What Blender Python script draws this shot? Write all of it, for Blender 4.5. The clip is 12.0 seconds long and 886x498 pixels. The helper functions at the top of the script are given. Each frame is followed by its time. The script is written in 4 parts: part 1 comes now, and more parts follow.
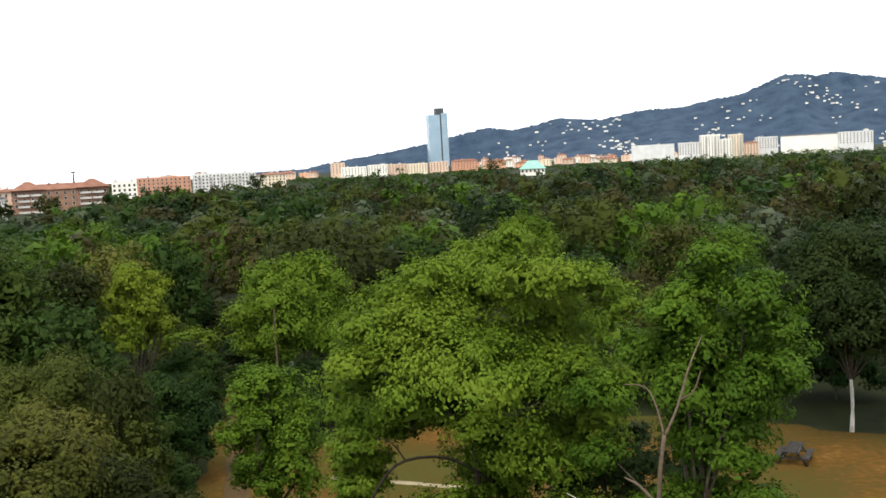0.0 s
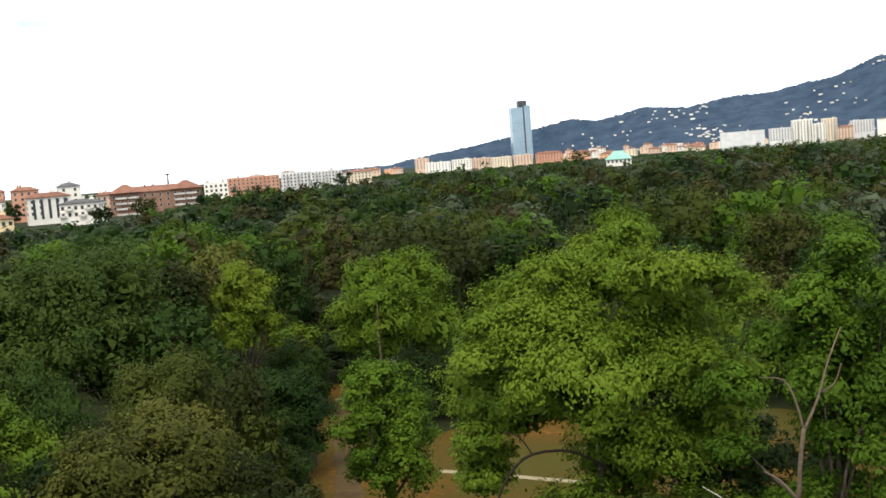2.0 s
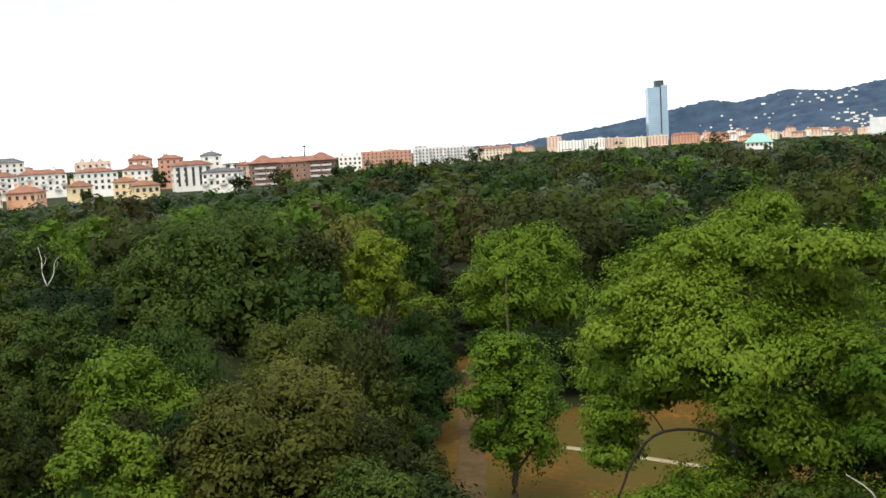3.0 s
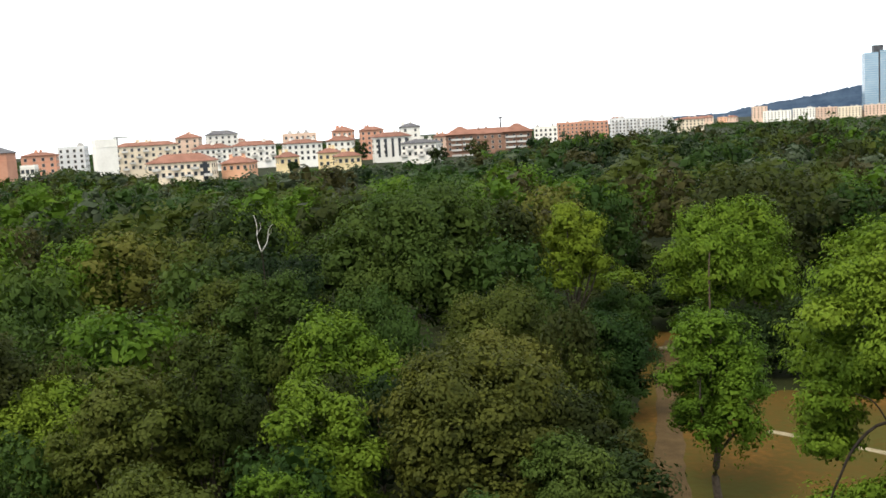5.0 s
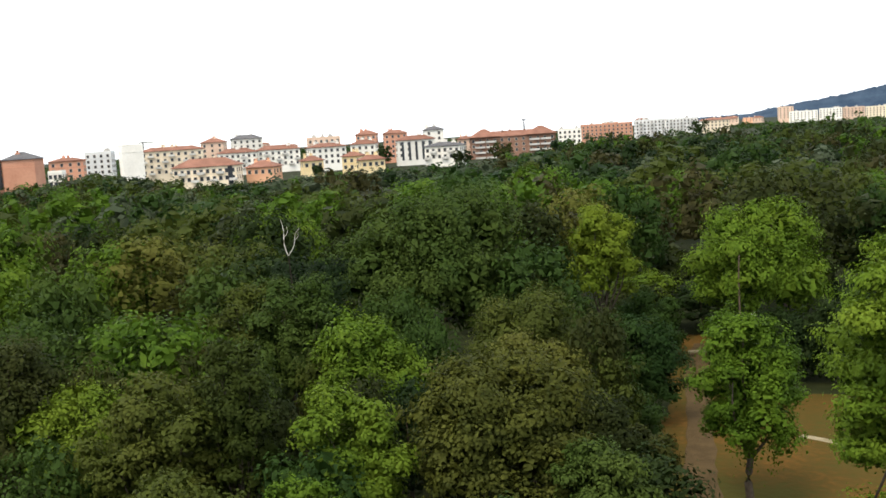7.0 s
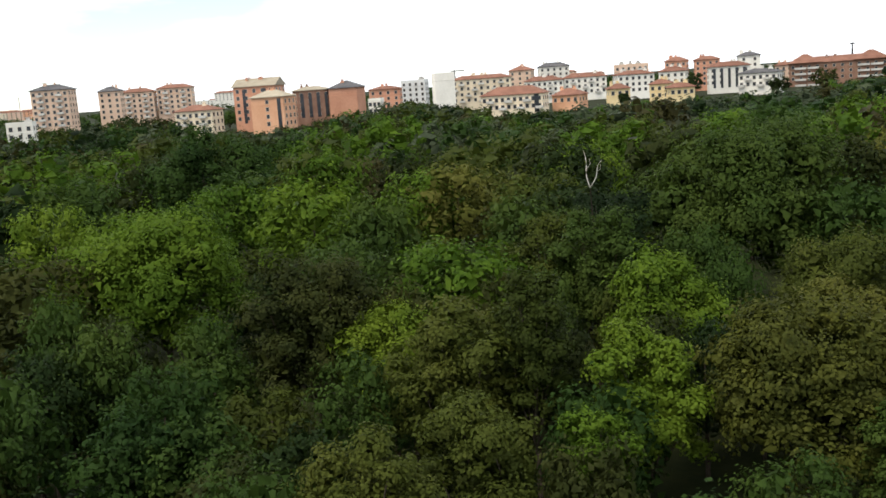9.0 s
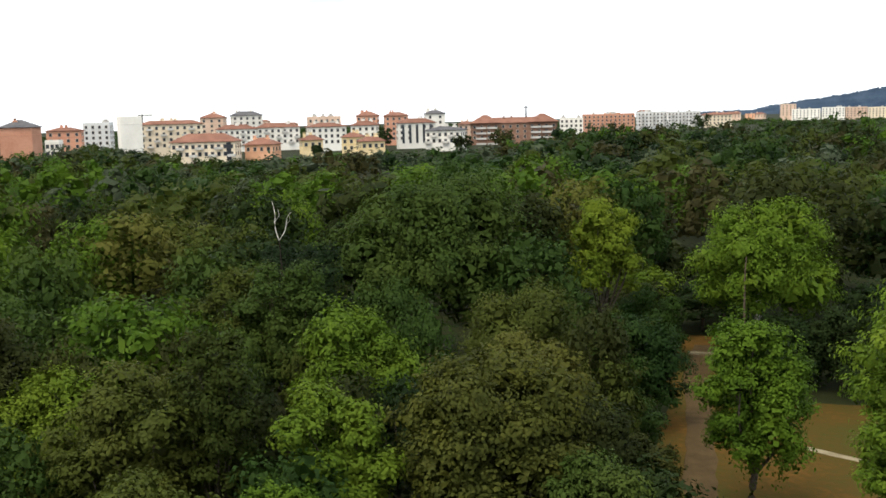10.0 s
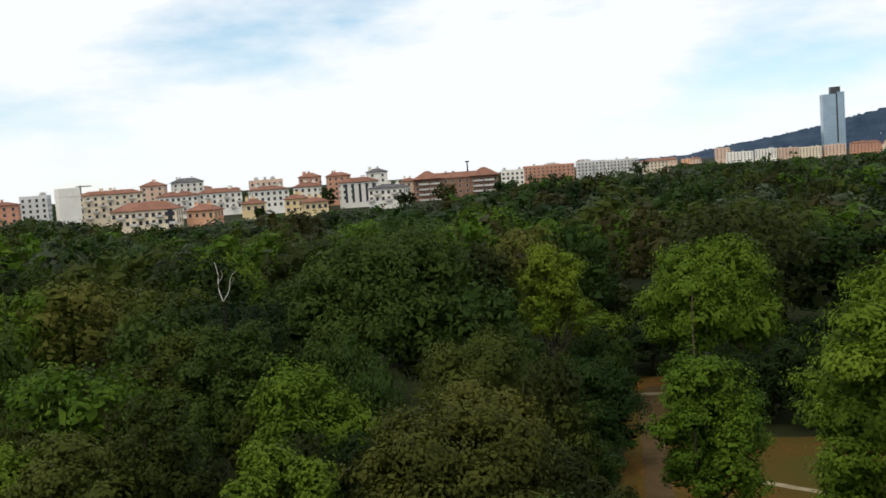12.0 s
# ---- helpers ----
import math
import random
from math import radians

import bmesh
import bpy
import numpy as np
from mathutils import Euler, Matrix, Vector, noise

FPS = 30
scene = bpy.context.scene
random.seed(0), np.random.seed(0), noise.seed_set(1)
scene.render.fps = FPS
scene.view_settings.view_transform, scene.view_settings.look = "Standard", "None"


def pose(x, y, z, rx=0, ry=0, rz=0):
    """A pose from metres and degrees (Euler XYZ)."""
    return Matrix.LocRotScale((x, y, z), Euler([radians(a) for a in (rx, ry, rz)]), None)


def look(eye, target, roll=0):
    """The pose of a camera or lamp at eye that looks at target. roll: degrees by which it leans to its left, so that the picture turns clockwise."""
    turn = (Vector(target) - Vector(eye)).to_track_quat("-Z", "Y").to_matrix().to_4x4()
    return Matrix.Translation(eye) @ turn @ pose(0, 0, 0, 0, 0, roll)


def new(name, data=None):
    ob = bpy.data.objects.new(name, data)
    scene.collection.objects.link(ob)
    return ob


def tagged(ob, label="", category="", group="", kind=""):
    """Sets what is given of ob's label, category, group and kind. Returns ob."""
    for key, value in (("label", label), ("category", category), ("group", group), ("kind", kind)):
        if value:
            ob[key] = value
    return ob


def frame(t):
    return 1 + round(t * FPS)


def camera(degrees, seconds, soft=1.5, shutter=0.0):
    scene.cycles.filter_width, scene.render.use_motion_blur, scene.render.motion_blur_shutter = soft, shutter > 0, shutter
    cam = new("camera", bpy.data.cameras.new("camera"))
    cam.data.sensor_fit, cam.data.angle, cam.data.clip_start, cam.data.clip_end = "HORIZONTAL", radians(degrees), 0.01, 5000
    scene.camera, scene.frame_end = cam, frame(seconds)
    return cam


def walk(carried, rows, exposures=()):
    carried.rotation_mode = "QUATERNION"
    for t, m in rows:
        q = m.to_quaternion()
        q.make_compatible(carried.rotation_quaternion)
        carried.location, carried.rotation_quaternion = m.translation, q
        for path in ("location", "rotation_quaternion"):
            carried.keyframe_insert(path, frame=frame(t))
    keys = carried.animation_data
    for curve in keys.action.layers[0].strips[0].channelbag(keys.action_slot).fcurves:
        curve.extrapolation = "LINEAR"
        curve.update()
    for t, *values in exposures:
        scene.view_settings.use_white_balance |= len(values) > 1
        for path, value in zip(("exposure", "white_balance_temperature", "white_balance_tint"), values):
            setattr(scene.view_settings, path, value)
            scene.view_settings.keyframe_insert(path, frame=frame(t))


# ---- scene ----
cam = camera(48.25, 12.0, soft=1.6)
# seconds, x, y, z, yaw (left +), pitch (up +), lean to the right
ROWS = [
    (0.0, -0.000, 0.000, 16.000, 0.00, -5.00, 3.06),
    (0.5, -0.231, 0.010, 15.963, 0.06, -5.94, 3.01),
    (1.0, -0.538, 0.134, 15.936, 0.03, -5.13, 3.23),
    (1.5, -0.644, -0.149, 16.083, 4.77, -6.30, 3.30),
    (2.0, -0.936, -0.257, 16.135, 4.95, -5.03, 4.56),
    (2.5, -0.995, -0.295, 15.998, 11.83, -7.89, 1.99),
    (3.0, -1.145, -0.109, 15.859, 12.46, -5.82, 3.15),
    (3.5, -1.318, -0.052, 15.739, 15.33, -5.40, 2.30),
    (5.5, -1.465, -0.132, 15.924, 24.75, -7.01, 3.95),
    (6.0, -1.485, -0.163, 15.863, 24.88, -6.59, 3.91),
    (6.5, -1.656, 0.031, 15.929, 24.74, -6.73, 3.60),
    (8.5, -1.764, 0.131, 15.819, 33.57, -6.28, 5.58),
    (9.0, -1.725, 0.194, 16.049, 42.87, -9.51, 4.11),
    (9.5, -2.052, 0.924, 16.021, 43.80, -7.13, 4.81),
    (10.0, -2.636, 1.982, 15.969, 24.97, -7.50, 1.53),
    (10.5, -2.839, 2.242, 15.604, 22.03, -4.62, 5.31),
    (11.0, -2.896, 2.433, 15.788, 21.20, -2.31, 2.60),
    (11.5, -2.820, 2.361, 15.630, 21.76, -1.40, 3.26),
    (12.0, -2.731, 2.269, 15.668, 21.75, -4.38, 4.05),
]


def held(x, y, z, yaw, pitch, lean):
    a, p = radians(yaw), radians(pitch)
    ahead = Vector((-math.sin(a) * math.cos(p), math.cos(a) * math.cos(p), math.sin(p)))
    return look((x, y, z), Vector((x, y, z)) + ahead * 10, -lean)


walk(cam, [(r[0], held(*r[1:])) for r in ROWS], exposures=[
    (0.0, -0.04), (1.5, -0.1), (2.5, -0.12), (3.5, 0.0), (5.5, -0.04), (6.5, -0.04), (8.5, -0.1), (9.0, -0.36), (9.5, 0.42),
    (10.0, -0.28), (10.5, -0.66), (11.0, -0.8), (11.5, -1.02), (12.0, -0.92)])


# ---- light ----
SUN_AZ, SUN_EL = -170.0, 58.0      # from behind the first view
sun = new("sun", bpy.data.lights.new("sun", "SUN"))
sun.data.energy, sun.data.angle, sun.data.color = 3.3, radians(24.0), (1.0, 0.90, 0.75)
sun.matrix_world = look((math.sin(radians(SUN_AZ)) * 100, math.cos(radians(SUN_AZ)) * 100, 100 * math.tan(radians(SUN_EL))), (0, 0, 0))

world = bpy.data.worlds.new("sky")
scene.world = world
world.use_nodes = True
wn, wl = world.node_tree.nodes, world.node_tree.links
wn.clear()
sky = wn.new("ShaderNodeTexSky")
sky.sky_type, sky.sun_disc = "NISHITA", False
sky.sun_elevation, sky.sun_rotation = radians(SUN_EL), radians(SUN_AZ)
sky.ozone_density = 2.5
sky.air_density, sky.dust_density, sky.altitude = 0.9, 0.2, 240
coord = wn.new("ShaderNodeTexCoord")
stretch = wn.new("ShaderNodeMapping")
stretch.inputs["Scale"].default_value = (1.0, 1.0, 3.2)
clouds = wn.new("ShaderNodeTexNoise")
clouds.inputs["Scale"].default_value, clouds.inputs["Detail"].default_value, clouds.inputs["Roughness"].default_value = 2.6, 7, 0.55
cover = wn.new("ShaderNodeValToRGB")
cover.color_ramp.elements[0].position, cover.color_ramp.elements[0].color = 0.36, (0.46, 0.46, 0.46, 1)
cover.color_ramp.elements[1].position, cover.color_ramp.elements[1].color = 0.49, (1, 1, 1, 1)
dim = wn.new("ShaderNodeVectorMath")
dim.operation = "SCALE"
dim.inputs["Scale"].default_value = 0.15
veil = wn.new("ShaderNodeMix")
veil.data_type = "RGBA"
veil.inputs[7].default_value = (1.84, 1.91, 1.97, 1)
back = wn.new("ShaderNodeBackground")
back.inputs["Strength"].default_value = 1.0
wout = wn.new("ShaderNodeOutputWorld")
wl.new(coord.outputs["Generated"], stretch.inputs["Vector"])
wl.new(stretch.outputs["Vector"], clouds.inputs["Vector"])
wl.new(clouds.outputs["Fac"], cover.inputs["Fac"])
vivid = wn.new("ShaderNodeHueSaturation")
vivid.inputs["Hue"].default_value, vivid.inputs["Saturation"].default_value, vivid.inputs["Value"].default_value = 0.48, 1.5, 1.6
wl.new(sky.outputs["Color"], vivid.inputs["Color"])
wl.new(vivid.outputs["Color"], dim.inputs[0])
wl.new(cover.outputs["Color"], veil.inputs[0])
wl.new(dim.outputs["Vector"], veil.inputs[6])
wl.new(veil.outputs[2], back.inputs["Color"])
wl.new(back.outputs["Background"], wout.inputs["Surface"])

# ---- materials ----


def mat(name):
    m = bpy.data.materials.new(name)
    m.use_nodes = True
    n, l = m.node_tree.nodes, m.node_tree.links
    return m, n, l, n["Principled BSDF"]


def surface(name, a, b, scale=1.0, rough=0.85, bump=0.2, fine=9.0, metal=0.0, spread=0.12):
    """Two tones mixed by a broad and a fine noise, shifted a little from object to object."""
    m, n, l, p = mat(name)
    co = n.new("ShaderNodeTexCoord")
    broad, grain = n.new("ShaderNodeTexNoise"), n.new("ShaderNodeTexNoise")
    broad.inputs["Scale"].default_value, broad.inputs["Detail"].default_value = scale, 5
    grain.inputs["Scale"].default_value, grain.inputs["Detail"].default_value = scale * fine, 4
    add = n.new("ShaderNodeMath")
    add.operation = "MULTIPLY_ADD"
    add.inputs[1].default_value = 0.45
    l.new(co.outputs["Object"], broad.inputs["Vector"])
    l.new(co.outputs["Object"], grain.inputs["Vector"])
    l.new(grain.outputs["Fac"], add.inputs[0])
    l.new(broad.outputs["Fac"], add.inputs[2])
    ramp = n.new("ShaderNodeValToRGB")
    ramp.color_ramp.elements[0].position, ramp.color_ramp.elements[0].color = 0.48, (*a, 1)
    ramp.color_ramp.elements[1].position, ramp.color_ramp.elements[1].color = 0.95, (*b, 1)
    l.new(add.outputs[0], ramp.inputs["Fac"])
    info, mr = n.new("ShaderNodeObjectInfo"), n.new("ShaderNodeMapRange")
    mr.inputs[3].default_value, mr.inputs[4].default_value = 1 - spread, 1 + spread
    l.new(info.outputs["Random"], mr.inputs[0])
    hsv = n.new("ShaderNodeHueSaturation")
    l.new(mr.outputs[0], hsv.inputs["Value"])
    l.new(ramp.outputs["Color"], hsv.inputs["Color"])
    l.new(hsv.outputs["Color"], p.inputs["Base Color"])
    p.inputs["Roughness"].default_value, p.inputs["Metallic"].default_value = rough, metal
    if rough > 0.6:
        p.inputs["Specular IOR Level"].default_value = 0.12
    if bump:
        bp = n.new("ShaderNodeBump")
        bp.inputs["Strength"].default_value, bp.inputs["Distance"].default_value = bump, 0.05
        l.new(grain.outputs["Fac"], bp.inputs["Height"])
        l.new(bp.outputs["Normal"], p.inputs["Normal"])
    return m


def leafage(name, dark, mid, light, patch=0.13, through_light=0.36):
    """Leaves: tone by leaf, by tree and by broad patches; part of the light passes through."""
    m, n, l, p = mat(name)
    geo, info = n.new("ShaderNodeNewGeometry"), n.new("ShaderNodeObjectInfo")
    nz = n.new("ShaderNodeTexNoise")
    nz.inputs["Scale"].default_value, nz.inputs["Detail"].default_value = patch, 3
    l.new(geo.outputs["Position"], nz.inputs["Vector"])
    s1, s2 = n.new("ShaderNodeMath"), n.new("ShaderNodeMath")
    s1.operation = s2.operation = "MULTIPLY_ADD"
    s1.inputs[1].default_value, s2.inputs[1].default_value = 0.07, 0.46
    off = n.new("ShaderNodeMath")
    off.operation = "MULTIPLY_ADD"
    off.inputs[1].default_value, off.inputs[2].default_value = 1.2, -0.41
    l.new(nz.outputs["Fac"], off.inputs[0])
    l.new(geo.outputs["Random Per Island"], s1.inputs[0])
    l.new(off.outputs[0], s1.inputs[2])
    l.new(info.outputs["Random"], s2.inputs[0])
    l.new(s1.outputs[0], s2.inputs[2])
    ramp = n.new("ShaderNodeValToRGB")
    e = ramp.color_ramp.elements
    e[0].position, e[0].color = 0.12, (*dark, 1)
    e[1].position, e[1].color = 0.85, (*light, 1)
    k = e.new(0.48)
    k.color = (*mid, 1)
    l.new(s2.outputs[0], ramp.inputs["Fac"])
    twig = n.new("ShaderNodeTexNoise")
    twig.inputs["Scale"].default_value, twig.inputs["Detail"].default_value, twig.inputs["Roughness"].default_value = 2.6, 4, 0.7
    l.new(geo.outputs["Position"], twig.inputs["Vector"])
    dapple = n.new("ShaderNodeMapRange")
    for k, q in enumerate((0.36, 0.64, 0.90, 1.10)):
        dapple.inputs[1 + k].default_value = q
    l.new(twig.outputs["Fac"], dapple.inputs[0])
    tone, turn = n.new("ShaderNodeHueSaturation"), n.new("ShaderNodeMapRange")
    turn.inputs[3].default_value, turn.inputs[4].default_value = 0.503, 0.490
    l.new(info.outputs["Random"], turn.inputs[0])
    l.new(turn.outputs[0], tone.inputs["Hue"])
    l.new(dapple.outputs[0], tone.inputs["Value"])
    l.new(ramp.outputs["Color"], tone.inputs["Color"])
    l.new(tone.outputs["Color"], p.inputs["Base Color"])
    p.inputs["Roughness"].default_value = 0.6
    p.inputs["Specular IOR Level"].default_value = 0.07
    tr, mix, out = n.new("ShaderNodeBsdfTranslucent"), n.new("ShaderNodeMixShader"), n["Material Output"]
    l.new(tone.outputs["Color"], tr.inputs["Color"])
    mix.inputs[0].default_value = through_light
    l.new(p.outputs[0], mix.inputs[1])
    l.new(tr.outputs[0], mix.inputs[2])
    l.new(mix.outputs[0], out.inputs["Surface"])
    return m


LEAF = {
    "robinia": leafage("leaf_robinia", (0.0479, 0.0924, 0.0077), (0.0957, 0.1648, 0.0136), (0.1369, 0.2024, 0.0182), 0.6),
    "fresh": leafage("leaf_fresh", (0.0367, 0.0778, 0.0068), (0.0774, 0.1361, 0.0117), (0.1138, 0.1741, 0.0159), 0.4),
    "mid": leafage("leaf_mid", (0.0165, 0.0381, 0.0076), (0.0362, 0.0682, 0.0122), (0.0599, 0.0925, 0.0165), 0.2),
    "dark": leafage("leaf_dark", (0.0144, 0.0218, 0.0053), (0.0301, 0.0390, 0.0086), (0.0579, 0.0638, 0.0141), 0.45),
    "olive": leafage("leaf_olive", (0.0312, 0.0435, 0.0070), (0.0596, 0.0768, 0.0125), (0.1011, 0.1066, 0.0209), 0.25),
    "yellow": leafage("leaf_yellow", (0.0431, 0.0818, 0.0056), (0.0893, 0.1468, 0.0106), (0.1265, 0.1799, 0.0157), 0.4),
    "russet": leafage("leaf_russet", (0.0363, 0.0440, 0.0078), (0.0804, 0.0880, 0.0150), (0.1406, 0.1360, 0.0260), 0.9),
    "brown": leafage("leaf_brown", (0.0281, 0.0274, 0.0091), (0.0569, 0.0536, 0.0168), (0.0825, 0.0723, 0.0256), 0.6),
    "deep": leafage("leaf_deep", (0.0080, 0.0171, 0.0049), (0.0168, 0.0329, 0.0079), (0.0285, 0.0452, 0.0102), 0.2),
    "silver": leafage("leaf_silver", (0.0460, 0.0619, 0.0331), (0.0818, 0.1016, 0.0569), (0.1150, 0.1336, 0.0798), 0.3),
}
BARK = surface("bark", (0.035, 0.027, 0.020), (0.11, 0.088, 0.066), 6, 0.95, 0.6)
DARK_BARK = surface("dark_bark", (0.014, 0.011, 0.008), (0.034, 0.027, 0.02), 6, 0.95, 0.4)
TAN_BARK = surface("tan_bark", (0.085, 0.060, 0.040), (0.16, 0.12, 0.085), 6, 0.95, 0.5)
PALE_BARK = surface("pale_bark", (0.34, 0.31, 0.27), (0.58, 0.55, 0.50), 5, 0.9, 0.4)
TILE = surface("roof_tile", (0.15, 0.072, 0.050), (0.25, 0.125, 0.088), 0.25, 0.9, 0.3)
SLATE = surface("dark_roof", (0.055, 0.055, 0.062), (0.13, 0.125, 0.125), 0.3, 0.8, 0.2)
PALE_ROOF = surface("pale_roof", (0.27, 0.23, 0.17), (0.39, 0.34, 0.26), 0.3, 0.85, 0.2)
FLAT_ROOF = surface("flat_roof", (0.22, 0.21, 0.20), (0.38, 0.36, 0.34), 0.3, 0.9, 0.2)
CONCRETE = surface("concrete", (0.42, 0.40, 0.37), (0.60, 0.58, 0.54), 0.5, 0.9, 0.2)
WALL = {
    "white": surface("white_render", (0.72, 0.69, 0.62), (0.86, 0.83, 0.76), 0.12, 0.9, 0.1),
    "cream": surface("cream_render", (0.68, 0.57, 0.42), (0.82, 0.71, 0.54), 0.12, 0.9, 0.1),
    "pink": surface("pink_render", (0.60, 0.42, 0.31), (0.76, 0.56, 0.43), 0.12, 0.9, 0.1),
    "orange": surface("orange_render", (0.64, 0.34, 0.20), (0.78, 0.45, 0.29), 0.12, 0.9, 0.1),
    "red": surface("red_render", (0.48, 0.23, 0.15), (0.62, 0.33, 0.22), 0.12, 0.9, 0.1),
    "yellow": surface("yellow_render", (0.72, 0.56, 0.30), (0.86, 0.70, 0.42), 0.12, 0.9, 0.1),
    "grey": surface("grey_render", (0.52, 0.52, 0.51), (0.68, 0.68, 0.67), 0.12, 0.9, 0.1),
    "brown": surface("brown_brick", (0.22, 0.12, 0.085), (0.34, 0.20, 0.14), 0.3, 0.9, 0.2),
}
PANE = surface("window_pane", (0.020, 0.024, 0.030), (0.05, 0.055, 0.065), 0.6, 0.15, 0)
SHUTTER = surface("window_frame", (0.42, 0.36, 0.28), (0.58, 0.52, 0.44), 2, 0.7, 0)
GLASS_BLUE = surface("tower_glass", (0.21, 0.33, 0.43), (0.31, 0.44, 0.54), 0.02, 0.2, 0, metal=0.2)
DARK_METAL = surface("dark_metal", (0.05, 0.05, 0.055), (0.11, 0.11, 0.115), 0.2, 0.5, 0.1, metal=0.5)
COPPER = surface("green_roof", (0.19, 0.40, 0.32), (0.29, 0.53, 0.44), 0.3, 0.7, 0.1)
# Hillside woods with the blue of distance haze painted into both tones.
HILL = surface("hazed_wooded_hill", (0.014, 0.029, 0.054), (0.042, 0.066, 0.100), 0.016, 0.95, 0.3, fine=9)
TIMBER = surface("weathered_wood", (0.018, 0.017, 0.017), (0.055, 0.052, 0.05), 5, 0.9, 0.4)
GRAVEL = surface("gravel_path", (0.050, 0.032, 0.013), (0.086, 0.056, 0.024), 1.2, 0.95, 0.5, fine=14)
KERB = surface("pale_stone", (0.16, 0.13, 0.075), (0.26, 0.22, 0.14), 1.5, 0.9, 0.3)


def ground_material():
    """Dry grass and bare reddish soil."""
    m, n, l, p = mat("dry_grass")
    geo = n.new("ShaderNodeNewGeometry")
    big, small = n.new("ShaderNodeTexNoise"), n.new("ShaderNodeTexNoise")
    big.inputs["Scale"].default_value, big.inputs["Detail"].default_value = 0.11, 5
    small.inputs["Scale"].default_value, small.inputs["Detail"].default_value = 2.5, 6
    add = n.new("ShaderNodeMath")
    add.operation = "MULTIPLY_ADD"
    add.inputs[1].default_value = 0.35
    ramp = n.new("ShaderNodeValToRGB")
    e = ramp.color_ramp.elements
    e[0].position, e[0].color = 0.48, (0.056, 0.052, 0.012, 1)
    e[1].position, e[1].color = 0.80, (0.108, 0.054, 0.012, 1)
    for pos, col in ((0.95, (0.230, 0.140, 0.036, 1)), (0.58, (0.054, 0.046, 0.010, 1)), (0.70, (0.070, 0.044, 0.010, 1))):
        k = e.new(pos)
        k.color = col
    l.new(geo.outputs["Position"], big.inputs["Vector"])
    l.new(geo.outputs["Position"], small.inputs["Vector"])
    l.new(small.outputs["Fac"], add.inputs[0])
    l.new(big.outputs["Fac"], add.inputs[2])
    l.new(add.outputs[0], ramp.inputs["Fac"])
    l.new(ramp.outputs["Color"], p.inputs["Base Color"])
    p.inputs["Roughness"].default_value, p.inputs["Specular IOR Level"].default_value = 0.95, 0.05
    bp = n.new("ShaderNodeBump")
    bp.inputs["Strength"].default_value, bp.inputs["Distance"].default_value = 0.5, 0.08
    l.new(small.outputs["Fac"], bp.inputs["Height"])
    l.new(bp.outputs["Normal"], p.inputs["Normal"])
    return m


SOIL = ground_material()
# Ground of the wood: the shade under trees is painted into this dark colour.
SHADED_GROUND = surface("shaded_wood_ground", (0.008, 0.012, 0.003), (0.022, 0.026, 0.007), 0.4, 0.95, 0.4, fine=11)

# ---- mesh helpers ----


def link_mesh(name, me, parent, label=""):
    ob = new(name, me)
    ob.parent = parent
    if label:
        tagged(ob, label)
    return ob


def mesh_of(name, verts, faces, *materials, smooth=False):
    me = bpy.data.meshes.new(name)
    me.from_pydata([tuple(v) for v in verts], [], [tuple(f) for f in faces])
    for k in materials:
        me.materials.append(k)
    if smooth:
        me.polygons.foreach_set("use_smooth", [True] * len(me.polygons))
    me.update()
    return me


def quads_mesh(name, leaves, *materials, slots=None):
    """leaves: corners (n, 4, 3) and one shading normal each."""
    pts, swell = leaves
    n = len(pts)
    me = bpy.data.meshes.new(name)
    me.vertices.add(4 * n)
    me.vertices.foreach_set("co", np.ascontiguousarray(pts, dtype=np.float32).ravel())
    me.loops.add(4 * n)
    me.loops.foreach_set("vertex_index", np.arange(4 * n, dtype=np.int32))
    me.polygons.add(n)
    me.polygons.foreach_set("loop_start", np.arange(0, 4 * n, 4, dtype=np.int32))
    for k in materials:
        me.materials.append(k)
    if slots is not None:
        me.polygons.foreach_set("material_index", slots.astype(np.int32))
    me.polygons.foreach_set("use_smooth", np.ones(n, dtype=bool))
    me.update(calc_edges=True)
    me.normals_split_custom_set_from_vertices(np.repeat(swell, 4, 0).tolist())
    return me


def part(name, bm, material, parent, label=""):
    me = bpy.data.meshes.new(name)
    bm.to_mesh(me)
    bm.free()
    for k in (material if isinstance(material, (list, tuple)) else (material,)):
        me.materials.append(k)
    return link_mesh(name, me, parent, label)


def box(bm, x0, x1, y0, y1, z0, z1, slot=0):
    v = [bm.verts.new(c) for c in ((x0, y0, z0), (x1, y0, z0), (x1, y1, z0), (x0, y1, z0), (x0, y0, z1), (x1, y0, z1), (x1, y1, z1), (x0, y1, z1))]
    for f in ((3, 2, 1, 0), (4, 5, 6, 7), (0, 1, 5, 4), (1, 2, 6, 5), (2, 3, 7, 6), (3, 0, 4, 7)):
        bm.faces.new([v[i] for i in f]).material_index = slot


